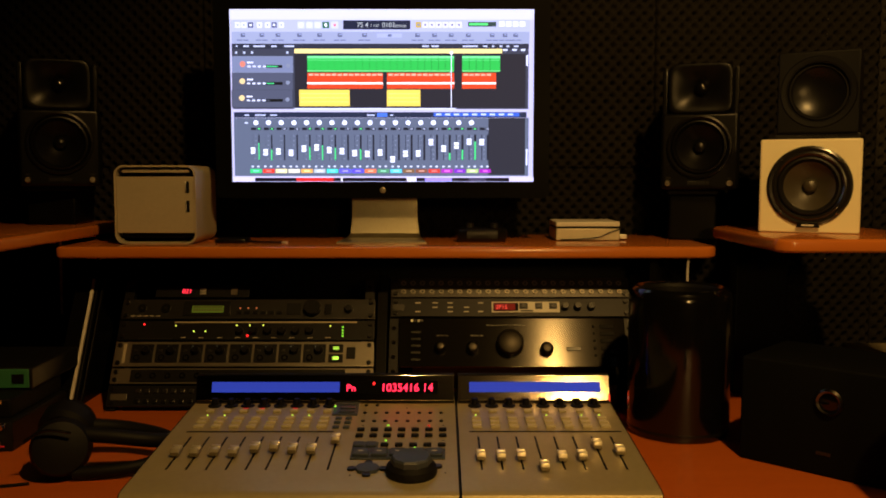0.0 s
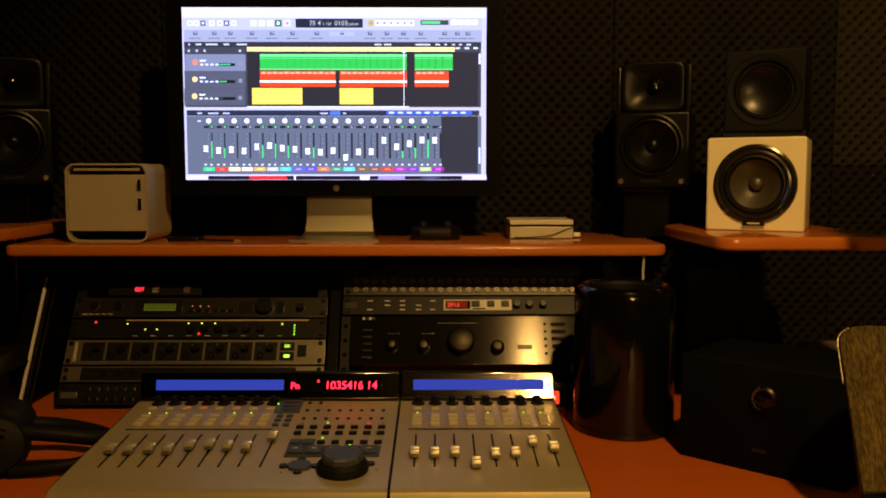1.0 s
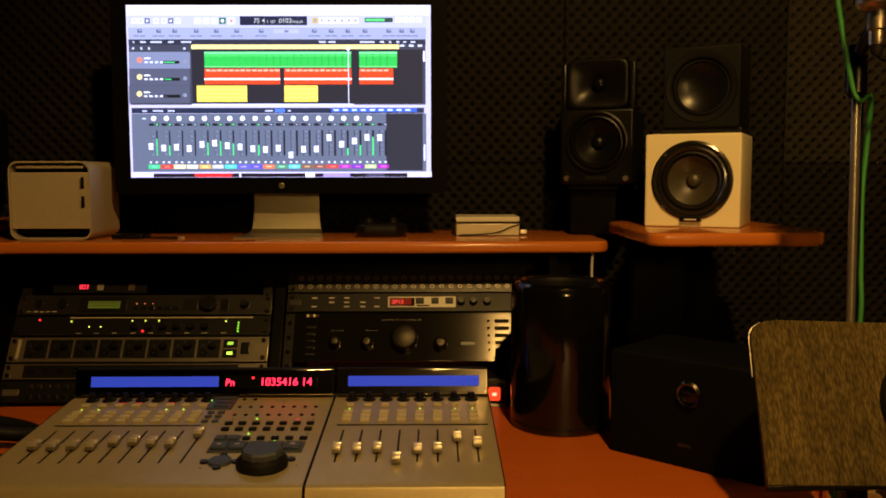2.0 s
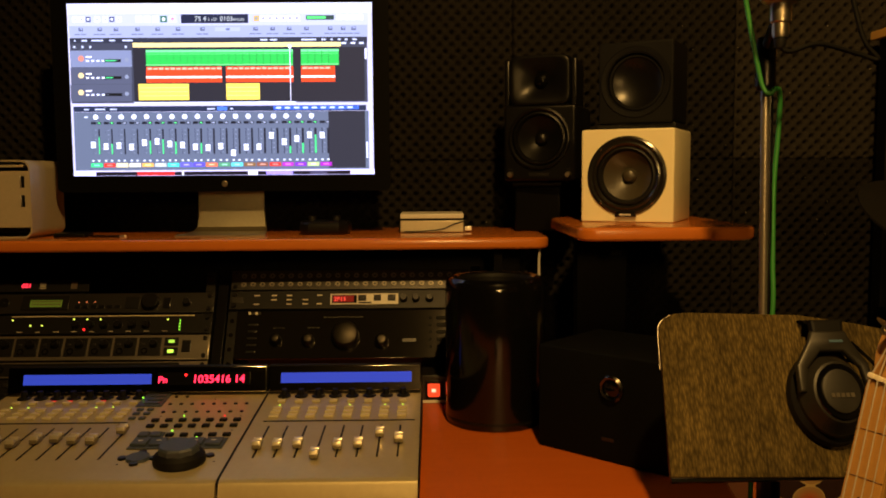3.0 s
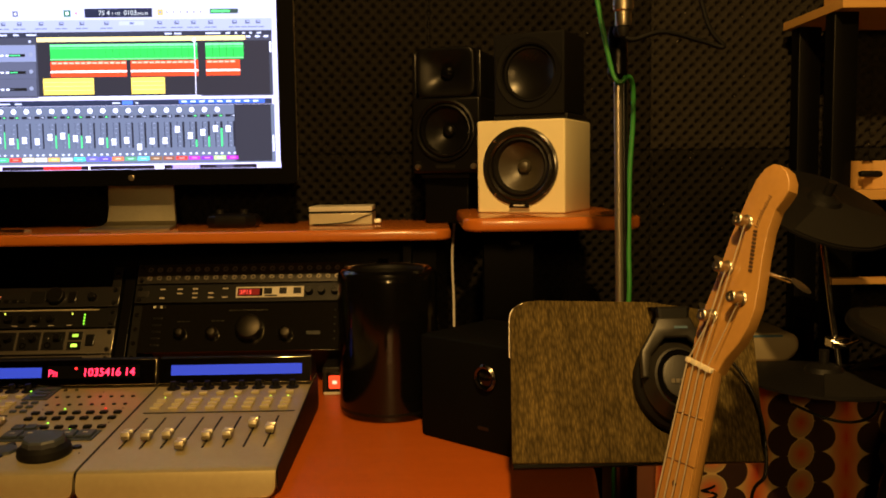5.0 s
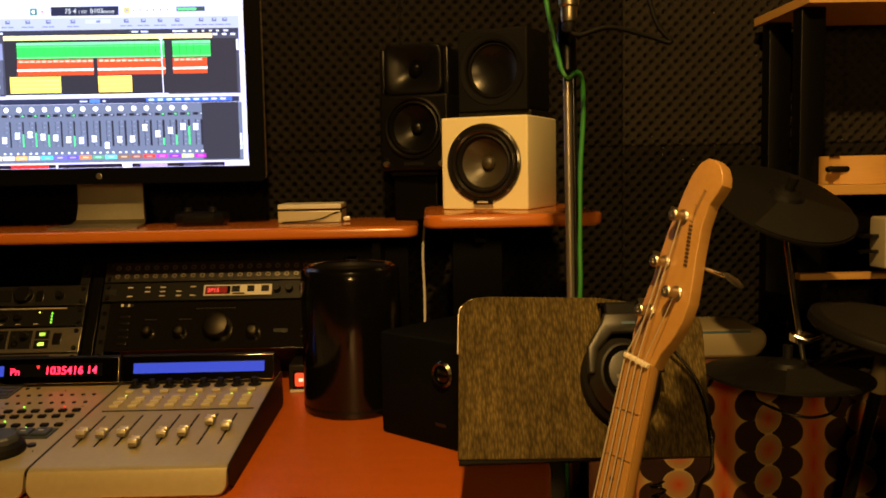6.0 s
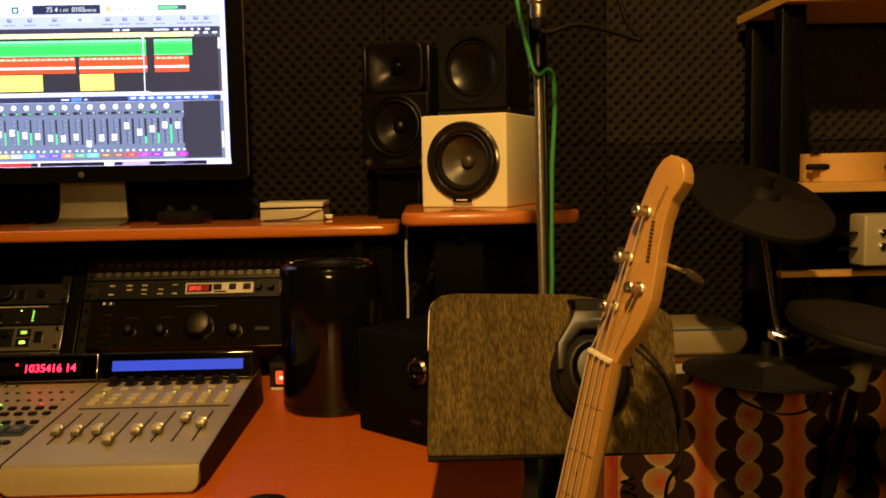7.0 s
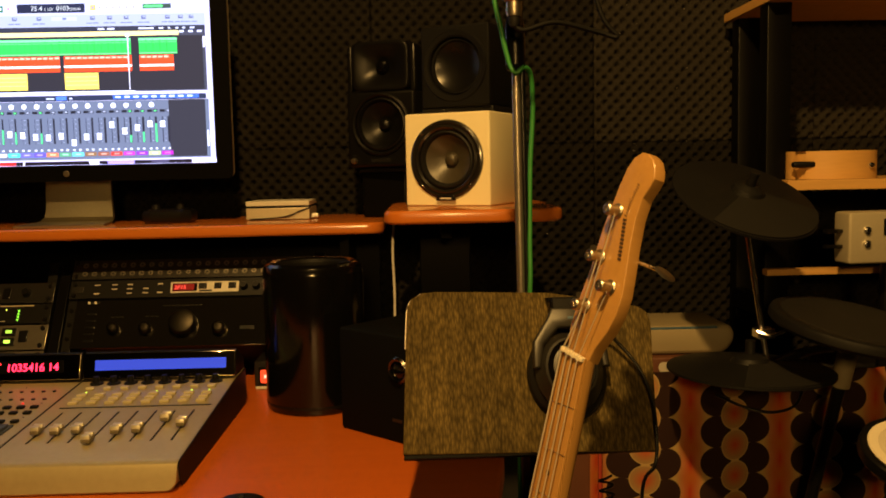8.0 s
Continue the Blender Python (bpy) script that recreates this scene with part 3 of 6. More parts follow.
amp, X, S = panel("amplifier", -0.075, 0.352, -0.037, 0.061, STEEL, "dark brushed-steel hi-fi amplifier with a large volume knob", 0.14, False)
for k in range(4):
    tab(amp, X(-0.053) + k * 0.0062, X(-0.0485) + k * 0.0062, 0.0405, 0.0455, GREYPANEL if k % 2 else LIGHTPRINT, "maker_mark")
for px, ps, r, h in ((0.133, 0.0075, 0.0255, 0.020), (0.003, 0.0, 0.0105, 0.014), (0.063, -0.001, 0.0115, 0.014), (0.201, -0.004, 0.0125, 0.016)):
    kn = part("volume_knob" if r > 0.03 else "tone_knob", lathe([(0, -0.0035), (r * 1.12, -0.0035), (r * 1.12, -0.002), (r, 0.0), (r * 0.97, h * 0.8), (r * 0.86, h)], 48, None, at(X(px), -0.004, S(ps)) @ FRONT), PLASTIC, amp)
    part("cap", lathe([(r * 0.86, h), (r * 0.6, h + 0.002), (0, h + 0.003)], 48, None, at(X(px), -0.004, S(ps)) @ FRONT), KNOBMETAL, kn)
part("input_slot", rbox(X(0.239), X(0.266), -0.006, -0.004, S(-0.006), S(0.002), 0.001), PLASTIC, amp)
for k in range(5):
    part("key", rbox(X(0.304), X(0.331), -0.006, -0.004, S(0.0395 - k * 0.0145), S(0.0465 - k * 0.0145), 0.001), MATT, amp)
    part("key_lamp", rbox(X(0.290), X(0.2945), -0.0055, -0.004, S(0.041 - k * 0.0145), S(0.0455 - k * 0.0145), 0.0008), MATT, amp)
for k in range(5):
    part("key", rbox(X(-0.052), X(-0.034), -0.005, -0.004, S(0.030 - k * 0.0135), S(0.034 - k * 0.0135), 0.0006), PLASTIC, amp)
for px, n in ((0.09, 9), (-0.005, 3), (0.06, 3)):
    for k in range(n):
        tab(amp, X(px) + k * 0.0085, X(px) + 0.006 + k * 0.0085, S(0.045 if n > 3 else 0.024), S(0.0465 if n > 3 else 0.0255), GREYPANEL)

# power strip with a lit red rocker
strip2 = thing("power_strip", at(0.297, 1.42, 0.757), "small grey power strip with a lit red rocker switch", "power strip")
part("body", rbox(-0.022, 0.026, 0.0, 0.2, 0.0, 0.052, 0.003), GREYPANEL, strip2)
part("bezel", rbox(-0.014, 0.018, -0.003, 0.0, 0.008, 0.042, 0.002), PLASTIC, strip2)
part("rocker", rbox(-0.010, 0.012, -0.006, -0.002, 0.013, 0.037, 0.003), glow((1.0, 0.06, 0.015), 1.3), strip2, "glowing red rocker")
part("glint", rbox(-0.003, 0.005, -0.0066, -0.006, 0.022, 0.028, 0.0), glow((1.0, 0.5, 0.3), 1.6), strip2)
part("lower_plate", rbox(-0.02, 0.024, -0.002, 0.0, 0.001, 0.006, 0.0005), WHITE, strip2)

# ---- control surfaces ----
def console(x0, x1, name, label, main):
    cx = (x0 + x1) / 2
    t = thing(name, at(cx, 0, 0.757), label, "mixing controller", "control surfaces")
    h = (x1 - x0) / 2
    # side profile, swept across the width
    prof = [(0.935, 0.0015), (0.9175, 0.0015), (0.9155, 0.004), (0.919, 0.017), (0.9225, 0.0300), (0.9255, 0.0345), (0.930, 0.0370), (0.937, 0.0380), (1.262, 0.0615), (1.33, 0.0617), (1.335, 0.01), (1.32, 0.002), (1.0, 0.0015)]
    n = len(prof)
    R = 0.014
    across = [-h + R * (1 - math.cos(radians(q))) for q in range(0, 91, 15)]
    across += [-q for q in reversed(across)]
    bm = bmesh.new()
    rows_ = []
    for q in across:
        lift = R - math.sqrt(max(R * R - max(abs(q) - h + R, 0.0) ** 2, 0.0))
        rows_.append([bm.verts.new((q, y + (0.27 * lift if i < 3 else 0.0), z + lift * (1.0 if i < 3 else 0.15 if i == 3 else 0.0))) for i, (y, z) in enumerate(prof)])
    bm.faces.new(rows_[0])
    bm.faces.new(rows_[-1][::-1])
    for a, b in zip(rows_, rows_[1:]):
        for i in range(n):
            bm.faces.new((a[i], a[(i + 1) % n], b[(i + 1) % n], b[i]))
    bmesh.ops.recalc_face_normals(bm, faces=bm.faces[:])
    part("case", bm, CONSOLE, t)
    side_prof = [(0.945, 0.0015), (0.930, 0.012), (0.9262, 0.034), (0.937, 0.0372)] + prof[8:]
    for sx in (-h - 0.0018, h + 0.0002):
        bm = bmesh.new()
        lo = [bm.verts.new((sx, y, z)) for y, z in side_prof]
        hi = [bm.verts.new((sx + 0.0016, y, z)) for y, z in side_prof]
        bm.faces.new(lo), bm.faces.new(hi[::-1])
        ns = len(side_prof)
        for i in range(ns):
            bm.faces.new((lo[i], lo[(i + 1) % ns], hi[(i + 1) % ns], hi[i]))
        bmesh.ops.recalc_face_normals(bm, faces=bm.faces[:])
        part("end_cheek", bm, MATT, t, "dark end cheek", smooth=False)
    slope = math.atan2(0.023, 0.318)

    def on(x, y):
        """A pose on the sloping top at plan place x, y; z points out of it."""
        return at(x - cx, y, 0.0385 + (y - 0.944) * 0.0723) @ Matrix.Rotation(slope, 4, "X")

    tilt = math.atan2(0.0115, 0.0405)
    bridge = at(0, 1.2677, 0.0842) @ Matrix.Rotation(-tilt, 4, "X")
    back = [(1.264, 0.0622), (1.2755, 0.1045), (1.281, 0.106), (1.33, 0.08), (1.334, 0.0622)]
    bm = bmesh.new()
    lo, hi = ([bm.verts.new((q, y, z)) for y, z in back] for q in (-h + 0.0005, h - 0.0005))
    bm.faces.new(lo), bm.faces.new(hi[::-1])
    for i in range(5):
        bm.faces.new((lo[i], lo[(i + 1) % 5], hi[(i + 1) % 5], hi[i]))
    bmesh.ops.recalc_face_normals(bm, faces=bm.faces[:])
    part("bridge_housing", bm, MATT, t, "black display housing", smooth=False)
    # black strip laid on the deck for the shadow line under the bridge
    gap = part("bridge_shadow_gap", rbox(-h + 0.001, h - 0.001, -0.0015, 0.0015, 0.0, 0.0006, 0), MATT, t, smooth=False)
    gap.matrix_basis = on(cx, 1.2595)
    bp = part("display_bridge", rbox(-h + 0.0006, h - 0.0006, -0.0035, -0.0005, -0.0205, 0.0205, 0.0008), BRIDGE, t, "glossy dark display bridge")
    bp.matrix_basis = bridge
    return t, cx, h, on, bp


CONSOLE_FADERS = {"main": (1.045, 1.043, 1.046, 1.043, 1.057, 1.060, 1.054, 1.052), "side": (1.031, 1.029, 1.032, 0.996, 1.027, 1.030, 1.070, 1.049)}


def fader_grips(f):
    """Two ridges across a fader cap; the near one leans back a little."""
    for prof in (((-0.0108, 0.0065), (-0.0086, 0.0135), (-0.0042, 0.0135), (-0.0016, 0.0085)), ((0.0016, 0.0085), (0.0036, 0.0125), (0.0082, 0.0125), (0.0106, 0.0075))):
        bm = bmesh.new()
        lo, hi = ([bm.verts.new((q, y, z)) for y, z in prof] for q in (-0.0059, 0.0059))
        bm.faces.new(lo), bm.faces.new(hi[::-1])
        for i in range(4):
            bm.faces.new((lo[i], lo[(i + 1) % 4], hi[(i + 1) % 4], hi[i]))
        bmesh.ops.recalc_face_normals(bm, faces=bm.faces[:])
        bmesh.ops.bevel(bm, geom=bm.edges[:], offset=0.0006, segments=2, profile=0.5, affect="EDGES")
        part("grip", bm, GRIP, f)


def channels(t, cx, on, first, pitch, ys, leds):
    """Encoders, keys, slots and faders of eight channels."""
    for i in range(8):
        x = first + pitch * i
        e = part("encoder", lathe([(0, 0), (0.0108, 0), (0.0108, 0.0012), (0.0085, 0.0026), (0.0056, 0.0034), (0.0046, 0.0125), (0.0, 0.013)], 24), MATT, t)
        e.matrix_basis = on(x, 1.246)
        for k, y in enumerate((1.218, 1.186, 1.1685, 1.151)):
            kd = 0.0072 if k else 0.0062
            b = part("key", rbox(-kd, kd, -0.0038 if k == 0 else -0.0046, 0.0038 if k == 0 else 0.0046, 0, 0.0042, 0.001), BUTTON, t)
            b.matrix_basis = on(x, y)
        if leds[i]:
            d = part("led", lathe([(0.0017, 0), (0.0012, 0.0012), (0, 0.0016)], 10), glow((0.7, 1.0, 0.08), 1.4), t)
            d.matrix_basis = on(x, 1.202)
        if cx < 0 and i in (2, 3, 5):
            d = part("led", rbox(-0.0035, 0.0035, -0.0012, 0.0012, 0, 0.0012, 0), glow((1.0, 0.03, 0.03), 0.8), t, smooth=False)
            d.matrix_basis = on(x, 1.2315)
        s = part("fader_slot", rbox(-0.0014, 0.0014, -0.058, 0.058, -0.0002, 0.0005, 0), MATT, t, smooth=False)
        s.matrix_basis = on(x, 1.055)
        f = part("fader", rbox(-0.0058, 0.0058, -0.011, 0.011, 0.003, 0.0085, 0.0012), CAP, t)
        f.matrix_basis = on(x, ys[i])
        fader_grips(f)
        q = part("stem", rbox(-0.001, 0.001, -0.004, 0.004, -0.001, 0.005, 0), MATT, f)
    ln = part("divider_line", rbox(first - cx - 0.012, first - cx + pitch * 7 + 0.02, -0.0016, 0.0016, 0.0, 0.0008, 0), MATT, t, smooth=False)
    ln.matrix_basis = at(cx, 0, 0) @ at(-cx, 0, 0) @ on(cx, 1.133)


main, cx, h, on, bridge = console(-0.392, 0.0265, "control_surface", "champagne motor-fader control surface with blue display and jog wheel", True)
channels(main, cx, on, -0.357, 0.0262, CONSOLE_FADERS["main"], (1, 1, 0, 0, 0, 1, 1, 0))
part("lcd", rbox(-0.366 - cx, -0.160 - cx, -0.0043, -0.0034, -0.007, 0.0095, 0), glow((0.035, 0.075, 0.62), 0.78), bridge, "glowing blue text display", smooth=False)
part("led_window", rbox(-0.15 - cx, -0.001 - cx, -0.0040, -0.0034, -0.009, 0.0115, 0), BEZEL, bridge, smooth=False)
letters("assignment_digits", "Pn", 0.0155, glow((1.0, 0.02, 0.06), 4.0), bridge, at(-0.149 - cx, -0.0052, -0.0055) @ UPRIGHT)
letters("time_digits", "1035416 14", 0.0178, glow((1.0, 0.02, 0.06), 4.0), bridge, at(-0.0935 - cx, -0.0052, -0.0055) @ UPRIGHT)
pip(bridge, -0.104 - cx, 0.007, 0.0021, RED, 3.0, y=-0.0045)
# master fader and the key field
s = part("fader_slot", rbox(-0.0014, 0.0014, -0.058, 0.058, -0.0002, 0.0005, 0), MATT, main, smooth=False)
s.matrix_basis = on(-0.1448, 1.055)
f = part("fader", rbox(-0.0058, 0.0058, -0.011, 0.011, 0.003, 0.0085, 0.0012), CAP, main)
f.matrix_basis = on(-0.1448, 1.090)
fader_grips(f)
small = part("key", lathe([(0, 0.0022), (0.0026, 0.002), (0.003, 0.0012), (0.003, 0)], 14), PLASTIC, main)
small.matrix_basis = on(-0.1151, 1.2475)
again(small, "key", on(-0.0976, 1.2475))
for y in (1.2125, 1.1765):
    for c_ in range(8):
        again(small, "key", on(-0.1145 + 0.017 * c_, y))
wide = part("key", rbox(-0.0056, 0.0056, -0.0045, 0.0045, 0, 0.0042, 0.0014), MATT, main)
wide.matrix_basis = on(-0.114, 1.1375)
for y, first_ in ((1.1375, 1), (1.114, 0), (1.0785, 2)):
    for c_ in range(first_, 7):
        again(wide, "key", on(-0.114 + 0.0201 * c_ - (0.0015 if y < 1.1 else 0), y))
pair = part("key", rbox(-0.005, 0.005, -0.004, 0.004, 0, 0.0035, 0.0014), SLATE, main)
pair.matrix_basis = on(-0.1523, 1.1855)
for x, y in ((-0.1368, 1.1855), (-0.1523, 1.1675), (-0.1368, 1.1675), (-0.1523, 1.1478), (-0.1368, 1.1478)):
    again(pair, "key", on(x, y))
for x, y in ((-0.113, 1.159), (0.0075, 1.159), (0.0075, 1.099), (-0.1138, 0.9799), (0.0098, 0.9868), (-0.05, 1.236)):
    d = part("pilot_hole", lathe([(0, 0.0003), (0.0014, 0.0003), (0.0014, 0)], 10), MATT, main)
    d.matrix_basis = on(x, y)
kp = part("key_plate", slab([(-0.0205, -0.030), (0.0195, -0.030), (0.0185, 0.030), (-0.0205, 0.030)], 0, 0.0022, 0.0008), SLATE, main, "slate name key plate")
kp.matrix_basis = on(-0.1445, 1.231)
for k in range(3):
    b = part("plate_key", rbox(-0.012, 0.012, -0.005, 0.005, 0.0022, 0.0045, 0.001), SLATE, kp)
    b.matrix_basis = at(0.002, -0.018 + 0.017 * k, 0)
for x, y, c in ((-0.1627, 1.231, GRN), (-0.074, 1.1465, GRN), (-0.0135, 1.1455, RED), (-0.0739, 1.087, GRN), (-0.0322, 1.0605, GRN)):
    d = part("led", lathe([(0.0017, 0), (0.0013, 0.0012), (0, 0.0018)], 10), glow(c, 1.8), main)
    d.matrix_basis = on(x, y) @ at(0, 0, 0.0045)
tp = part("transport_plate", slab([(-0.0640, -0.018), (0.0648, -0.018), (0.0655, 0.0175), (-0.0285, 0.0175), (-0.029, 0.0425), (-0.0650, 0.0425)], 0, 0.0022, 0.0006), SLATE, main, "slate transport key plate")
tp.matrix_basis = on(-0.0552, 1.0475)
for k in range(5):
    b = part("transport_key", rbox(-0.0112, 0.0112, -0.012, 0.012, 0.0022, 0.0062, 0.0018), SLATE, tp)
    b.matrix_basis = at(-0.0505 + 0.0252 * k, 0.0, 0)
    part("mark", rbox(-0.0035, 0.0035, -0.0012, 0.0012, 0.0062, 0.0064, 0), LIGHTPRINT, b, smooth=False)
for k in range(2):
    b = part("transport_key", rbox(-0.0075, 0.0075, -0.008, 0.008, 0.0022, 0.0052, 0.0015), SLATE, tp)
    b.matrix_basis = at(-0.0560 + 0.0175 * k, 0.030, 0)
jog = part("jog_wheel", lathe([(0, 0), (0.033, 0), (0.034, 0.004), (0.0325, 0.011), (0.026, 0.016), (0.0, 0.016)], 48), MATT, main, "black jog wheel")
jog.matrix_basis = on(-0.0345, 0.9860)
part("dial", lathe([(0.027, 0.0155), (0.0265, 0.022), (0.024, 0.0245), (0, 0.0245)], 10), SLATE, jog, "faceted slate jog dial")
cross = part("cursor_pad", lathe([(0, 0), (0.017, 0), (0.016, 0.004), (0, 0.0045)], 8), SLATE, main)
cross.matrix_basis = on(-0.0925, 0.9978)
for dx, dy in ((0.021, 0), (-0.021, 0), (0, 0.0195), (0, -0.0185), (0.0926, 0.0075)):
    q = part("cursor_key", lathe([(0, 0), (0.006, 0), (0.0055, 0.003), (0, 0.0035)], 16), PLASTIC, main)
    q.matrix_basis = on(-0.0925 + dx, 0.9978 + dy)

side, cx2, h2, on2, bridge2 = console(0.0305, 0.2770, "control_surface", "champagne eight-fader extension control surface with blue display", False)
channels(side, cx2, on2, 0.058, 0.0273, CONSOLE_FADERS["side"], (1, 0, 0, 0, 1, 0, 1, 1))
part("lcd", rbox(0.050 - cx2, 0.262 - cx2, -0.0043, -0.0034, -0.007, 0.0095, 0), glow((0.035, 0.075, 0.62), 0.78), bridge2, "glowing blue text display", smooth=False)


# ---- monitor ----
mon = thing("monitor", at(-0.1095, 1.588, 1.055), "large black-framed monitor on an aluminium stand, showing recording software", "monitor")
part("glass", slab(rounded(-0.3255, 0.3255, 0.086, 0.482, 0.012), -0.002, 0.004), BEZEL, mon).matrix_basis = Matrix.Rotation(radians(90), 4, "X") @ at(0, 0, 0)
part("case", slab(rounded(-0.3235, 0.3235, 0.088, 0.476, 0.012), -0.030, -0.0022, 0.006), SATIN, mon).matrix_basis = Matrix.Rotation(radians(90), 4, "X")
part("logo", lathe([(0.006, 0), (0.005, 0.0004), (0, 0.0004)], 20, None, at(0, -0.0042, 0.1015) @ FRONT), SILVERPANEL, mon)
prof = [(0.050, 0.17), (0.050, 0.04), (0.044, 0.014), (0.03, 0.006), (-0.055, 0.004), (-0.055, 0.0), (0.014, 0.0), (0.052, 0.012), (0.058, 0.04), (0.058, 0.17)]
bm = bmesh.new()
wide = (0.064, 0.066, 0.069, 0.074, 0.086, 0.086, 0.076, 0.07, 0.066, 0.064)
a = [bm.verts.new((-w, y, z)) for (y, z), w in zip(prof, wide)]
b = [bm.verts.new((w, y, z)) for (y, z), w in zip(prof, wide)]
for i in range(len(prof)):
    j = (i + 1) % len(prof)
    bm.faces.new((a[i], a[j], b[j], b[i]))
bm.faces.new(a), bm.faces.new(b[::-1])
bmesh.ops.recalc_face_normals(bm, faces=bm.faces[:])
part("stand", bm, surf("dull_aluminium", (0.40, 0.365, 0.27), (0.34, 0.31, 0.23), 200, 0.4, metal=1.0, bump=0.05, bscale=1500), mon, "bent aluminium stand")

SCREEN = part("screen", rbox(-0.2935, 0.2935, -0.0046, -0.0041, 0.118, 0.449, 0), glow((0.60, 0.59, 0.95), 1.6), mon, smooth=False)
SCR = 2.3


def px2(x, y):
    """From a sketch grid of the picture on the screen to its metres."""
    v = (y - 26) / 602
    l, r = 32 + 25 * v, 1097 - 5 * v
    return -0.2935 + 0.587 * (x - l) / (r - l), 0.449 - 0.331 * v


def ink(name, x0, y0, x1, y1, colour, layer=1, power=None):
    (a0, b1), (a1, b0) = px2(x0, y0), px2(x1, y1)
    c = tuple(k * (v / 255) ** 2.3 for v, k in zip(colour, (0.98, 1.0, 1.30)))
    y = -0.0046 - 0.00025 * layer
    return part(name, rbox(a0, a1, y - 0.0001, y, b0, b1, 0), glow(c, power or SCR), SCREEN, smooth=False)


def tint(name, cx_, cy_, r, colour, layer):
    x, z = px2(cx_, cy_)
    c = tuple(k * (v / 255) ** 2.3 for v, k in zip(colour, (0.98, 1.0, 1.30)))
    return part(name, lathe([(r, 0), (r, 0.0001), (0, 0.0001)], 16, None, at(x, -0.0046 - 0.00025 * layer, z) @ FRONT), glow(c, SCR), SCREEN, smooth=False)


rs = random.Random(5)
ink("menu_bar", 33, 27, 1096, 62, (252, 250, 255), 1, 1.25)
ink("tool_bar", 40, 62, 1082, 104, (166, 169, 186))
ink("tool_bar", 42, 104, 1080, 145, (142, 148, 166))
ink("header_bar", 43, 145, 1078, 163, (44, 48, 58))
ink("timeline_bar", 262, 163, 985, 178, (238, 216, 130), 2)
ink("track_area", 44, 163, 1076, 372, (58, 61, 70))
ink("arrange_area", 262, 180, 1066, 368, (40, 41, 46), 2)
for i, (y0, y1, c) in enumerate(((188, 246, (112, 119, 138)), (247, 305, (76, 80, 92)), (306, 366, (76, 80, 92)))):
    ink("track_header", 46, y0, 259, y1, c, 2)
    tint("track_icon", 83, y0 + 28, 0.0055, (206, 120, 96) if i < 1 else (214, 190, 130), 3)
    ink("volume_slot", 163 + i * 2, y0 + 31, 221 + i * 2, y0 + 41, (22, 26, 28), 3)
    ink("volume_fill", 167 + i * 2, y0 + 34, (205, 192, 176)[i] + i * 2, y0 + 38, (70, 190, 110) if i < 2 else (70, 74, 84), 4)
    ink("track_name", 99, y0 + 20, 120, y0 + 25, (225, 226, 232), 3)
    for k in range(4):
        ink("track_key", 100 + k * 18, y0 + 33, 111 + k * 18, y0 + 39, (205, 208, 216), 3)
    tint("pan_ring", 241, y0 + 33, 0.004, (120, 126, 138), 3)
for x0, x1 in ((307, 818), (846, 978)):
    g = ink("green_region", x0, 187, x1, 243, (46, 168, 70), 3)
    ink("region_head", x0, 188, x1, 196, (112, 204, 130), 4)
    n = int((x1 - x0) / 24)
    for k in range(1, n):
        ink("bar_line", x0 + k * 24, 191, x0 + k * 24 + 1.6, 239, (30, 128, 46), 5)
    ink("beat_line", x0, 201, x1, 203, (96, 196, 112), 4)
    ink("beat_line", x0, 238, x1, 241, (120, 196, 124), 4)
for x0, x1 in ((308, 571), (585, 819), (846, 964)):
    ink("red_region", x0, 246, x1, 301, (200, 68, 38), 3)
    ink("waveform", x0, 279, x1, 286, (255, 226, 205), 4)
    for k in range(int((x1 - x0) / 20)):
        ink("region_name", x0 + 5 + k * 20, 249 + k % 2, x0 + 21 + k * 20, 256, (226, 160, 130), 4)
for x0, x1 in ((281, 457), (585, 702)):
    ink("yellow_region", x0, 305, x1, 362, (216, 192, 82), 3)
    for k in range(3):
        ink("note_line", x0 + 4, 318 + k * 14, x1 - 4, 320 + k * 14, (226, 206, 118), 4)
ink("playhead", 807, 172, 810, 368, (235, 236, 245), 5)
tint("playhead_grip", 808, 178, 0.003, (245, 245, 250), 5)
ink("scroll_bar", 266, 369, 826, 374, (205, 208, 226), 5)
ink("scroll_bar", 1069, 185, 1075, 222, (215, 216, 230), 5)
ink("mixer_bar", 56, 383, 1070, 402, (38, 46, 62), 2)
ink("mixer_tab", 748, 385, 1045, 398, (58, 92, 176), 3)
for k in range(9):
    ink("tab_name", 757 + k * 31, 388, 775 + k * 31, 394, (190, 205, 240), 4)
ink("mixer_tab", 552, 386, 588, 399, (72, 110, 190), 3)
ink("mixer_panel", 56, 403, 1076, 608, (88, 96, 108), 1)
ink("mixer_void", 938, 403, 1064, 604, (44, 46, 52), 2)
ink("dock_strip", 59, 611, 1094, 628, (196, 188, 214), 1)
ink("desktop_strip", 134, 614, 1010, 627, (24, 22, 30), 2)
for x0, x1, c in ((276, 405, (206, 46, 40)), (658, 690, (240, 236, 240)), (720, 812, (150, 130, 216)), (430, 436, (240, 240, 230)), (870, 930, (70, 66, 84))):
    ink("desktop_scrap", x0, 614.5, x1, 626.5, c, 3)
ink("scroll_bar", 1068, 513, 1073, 570, (215, 216, 230), 5)
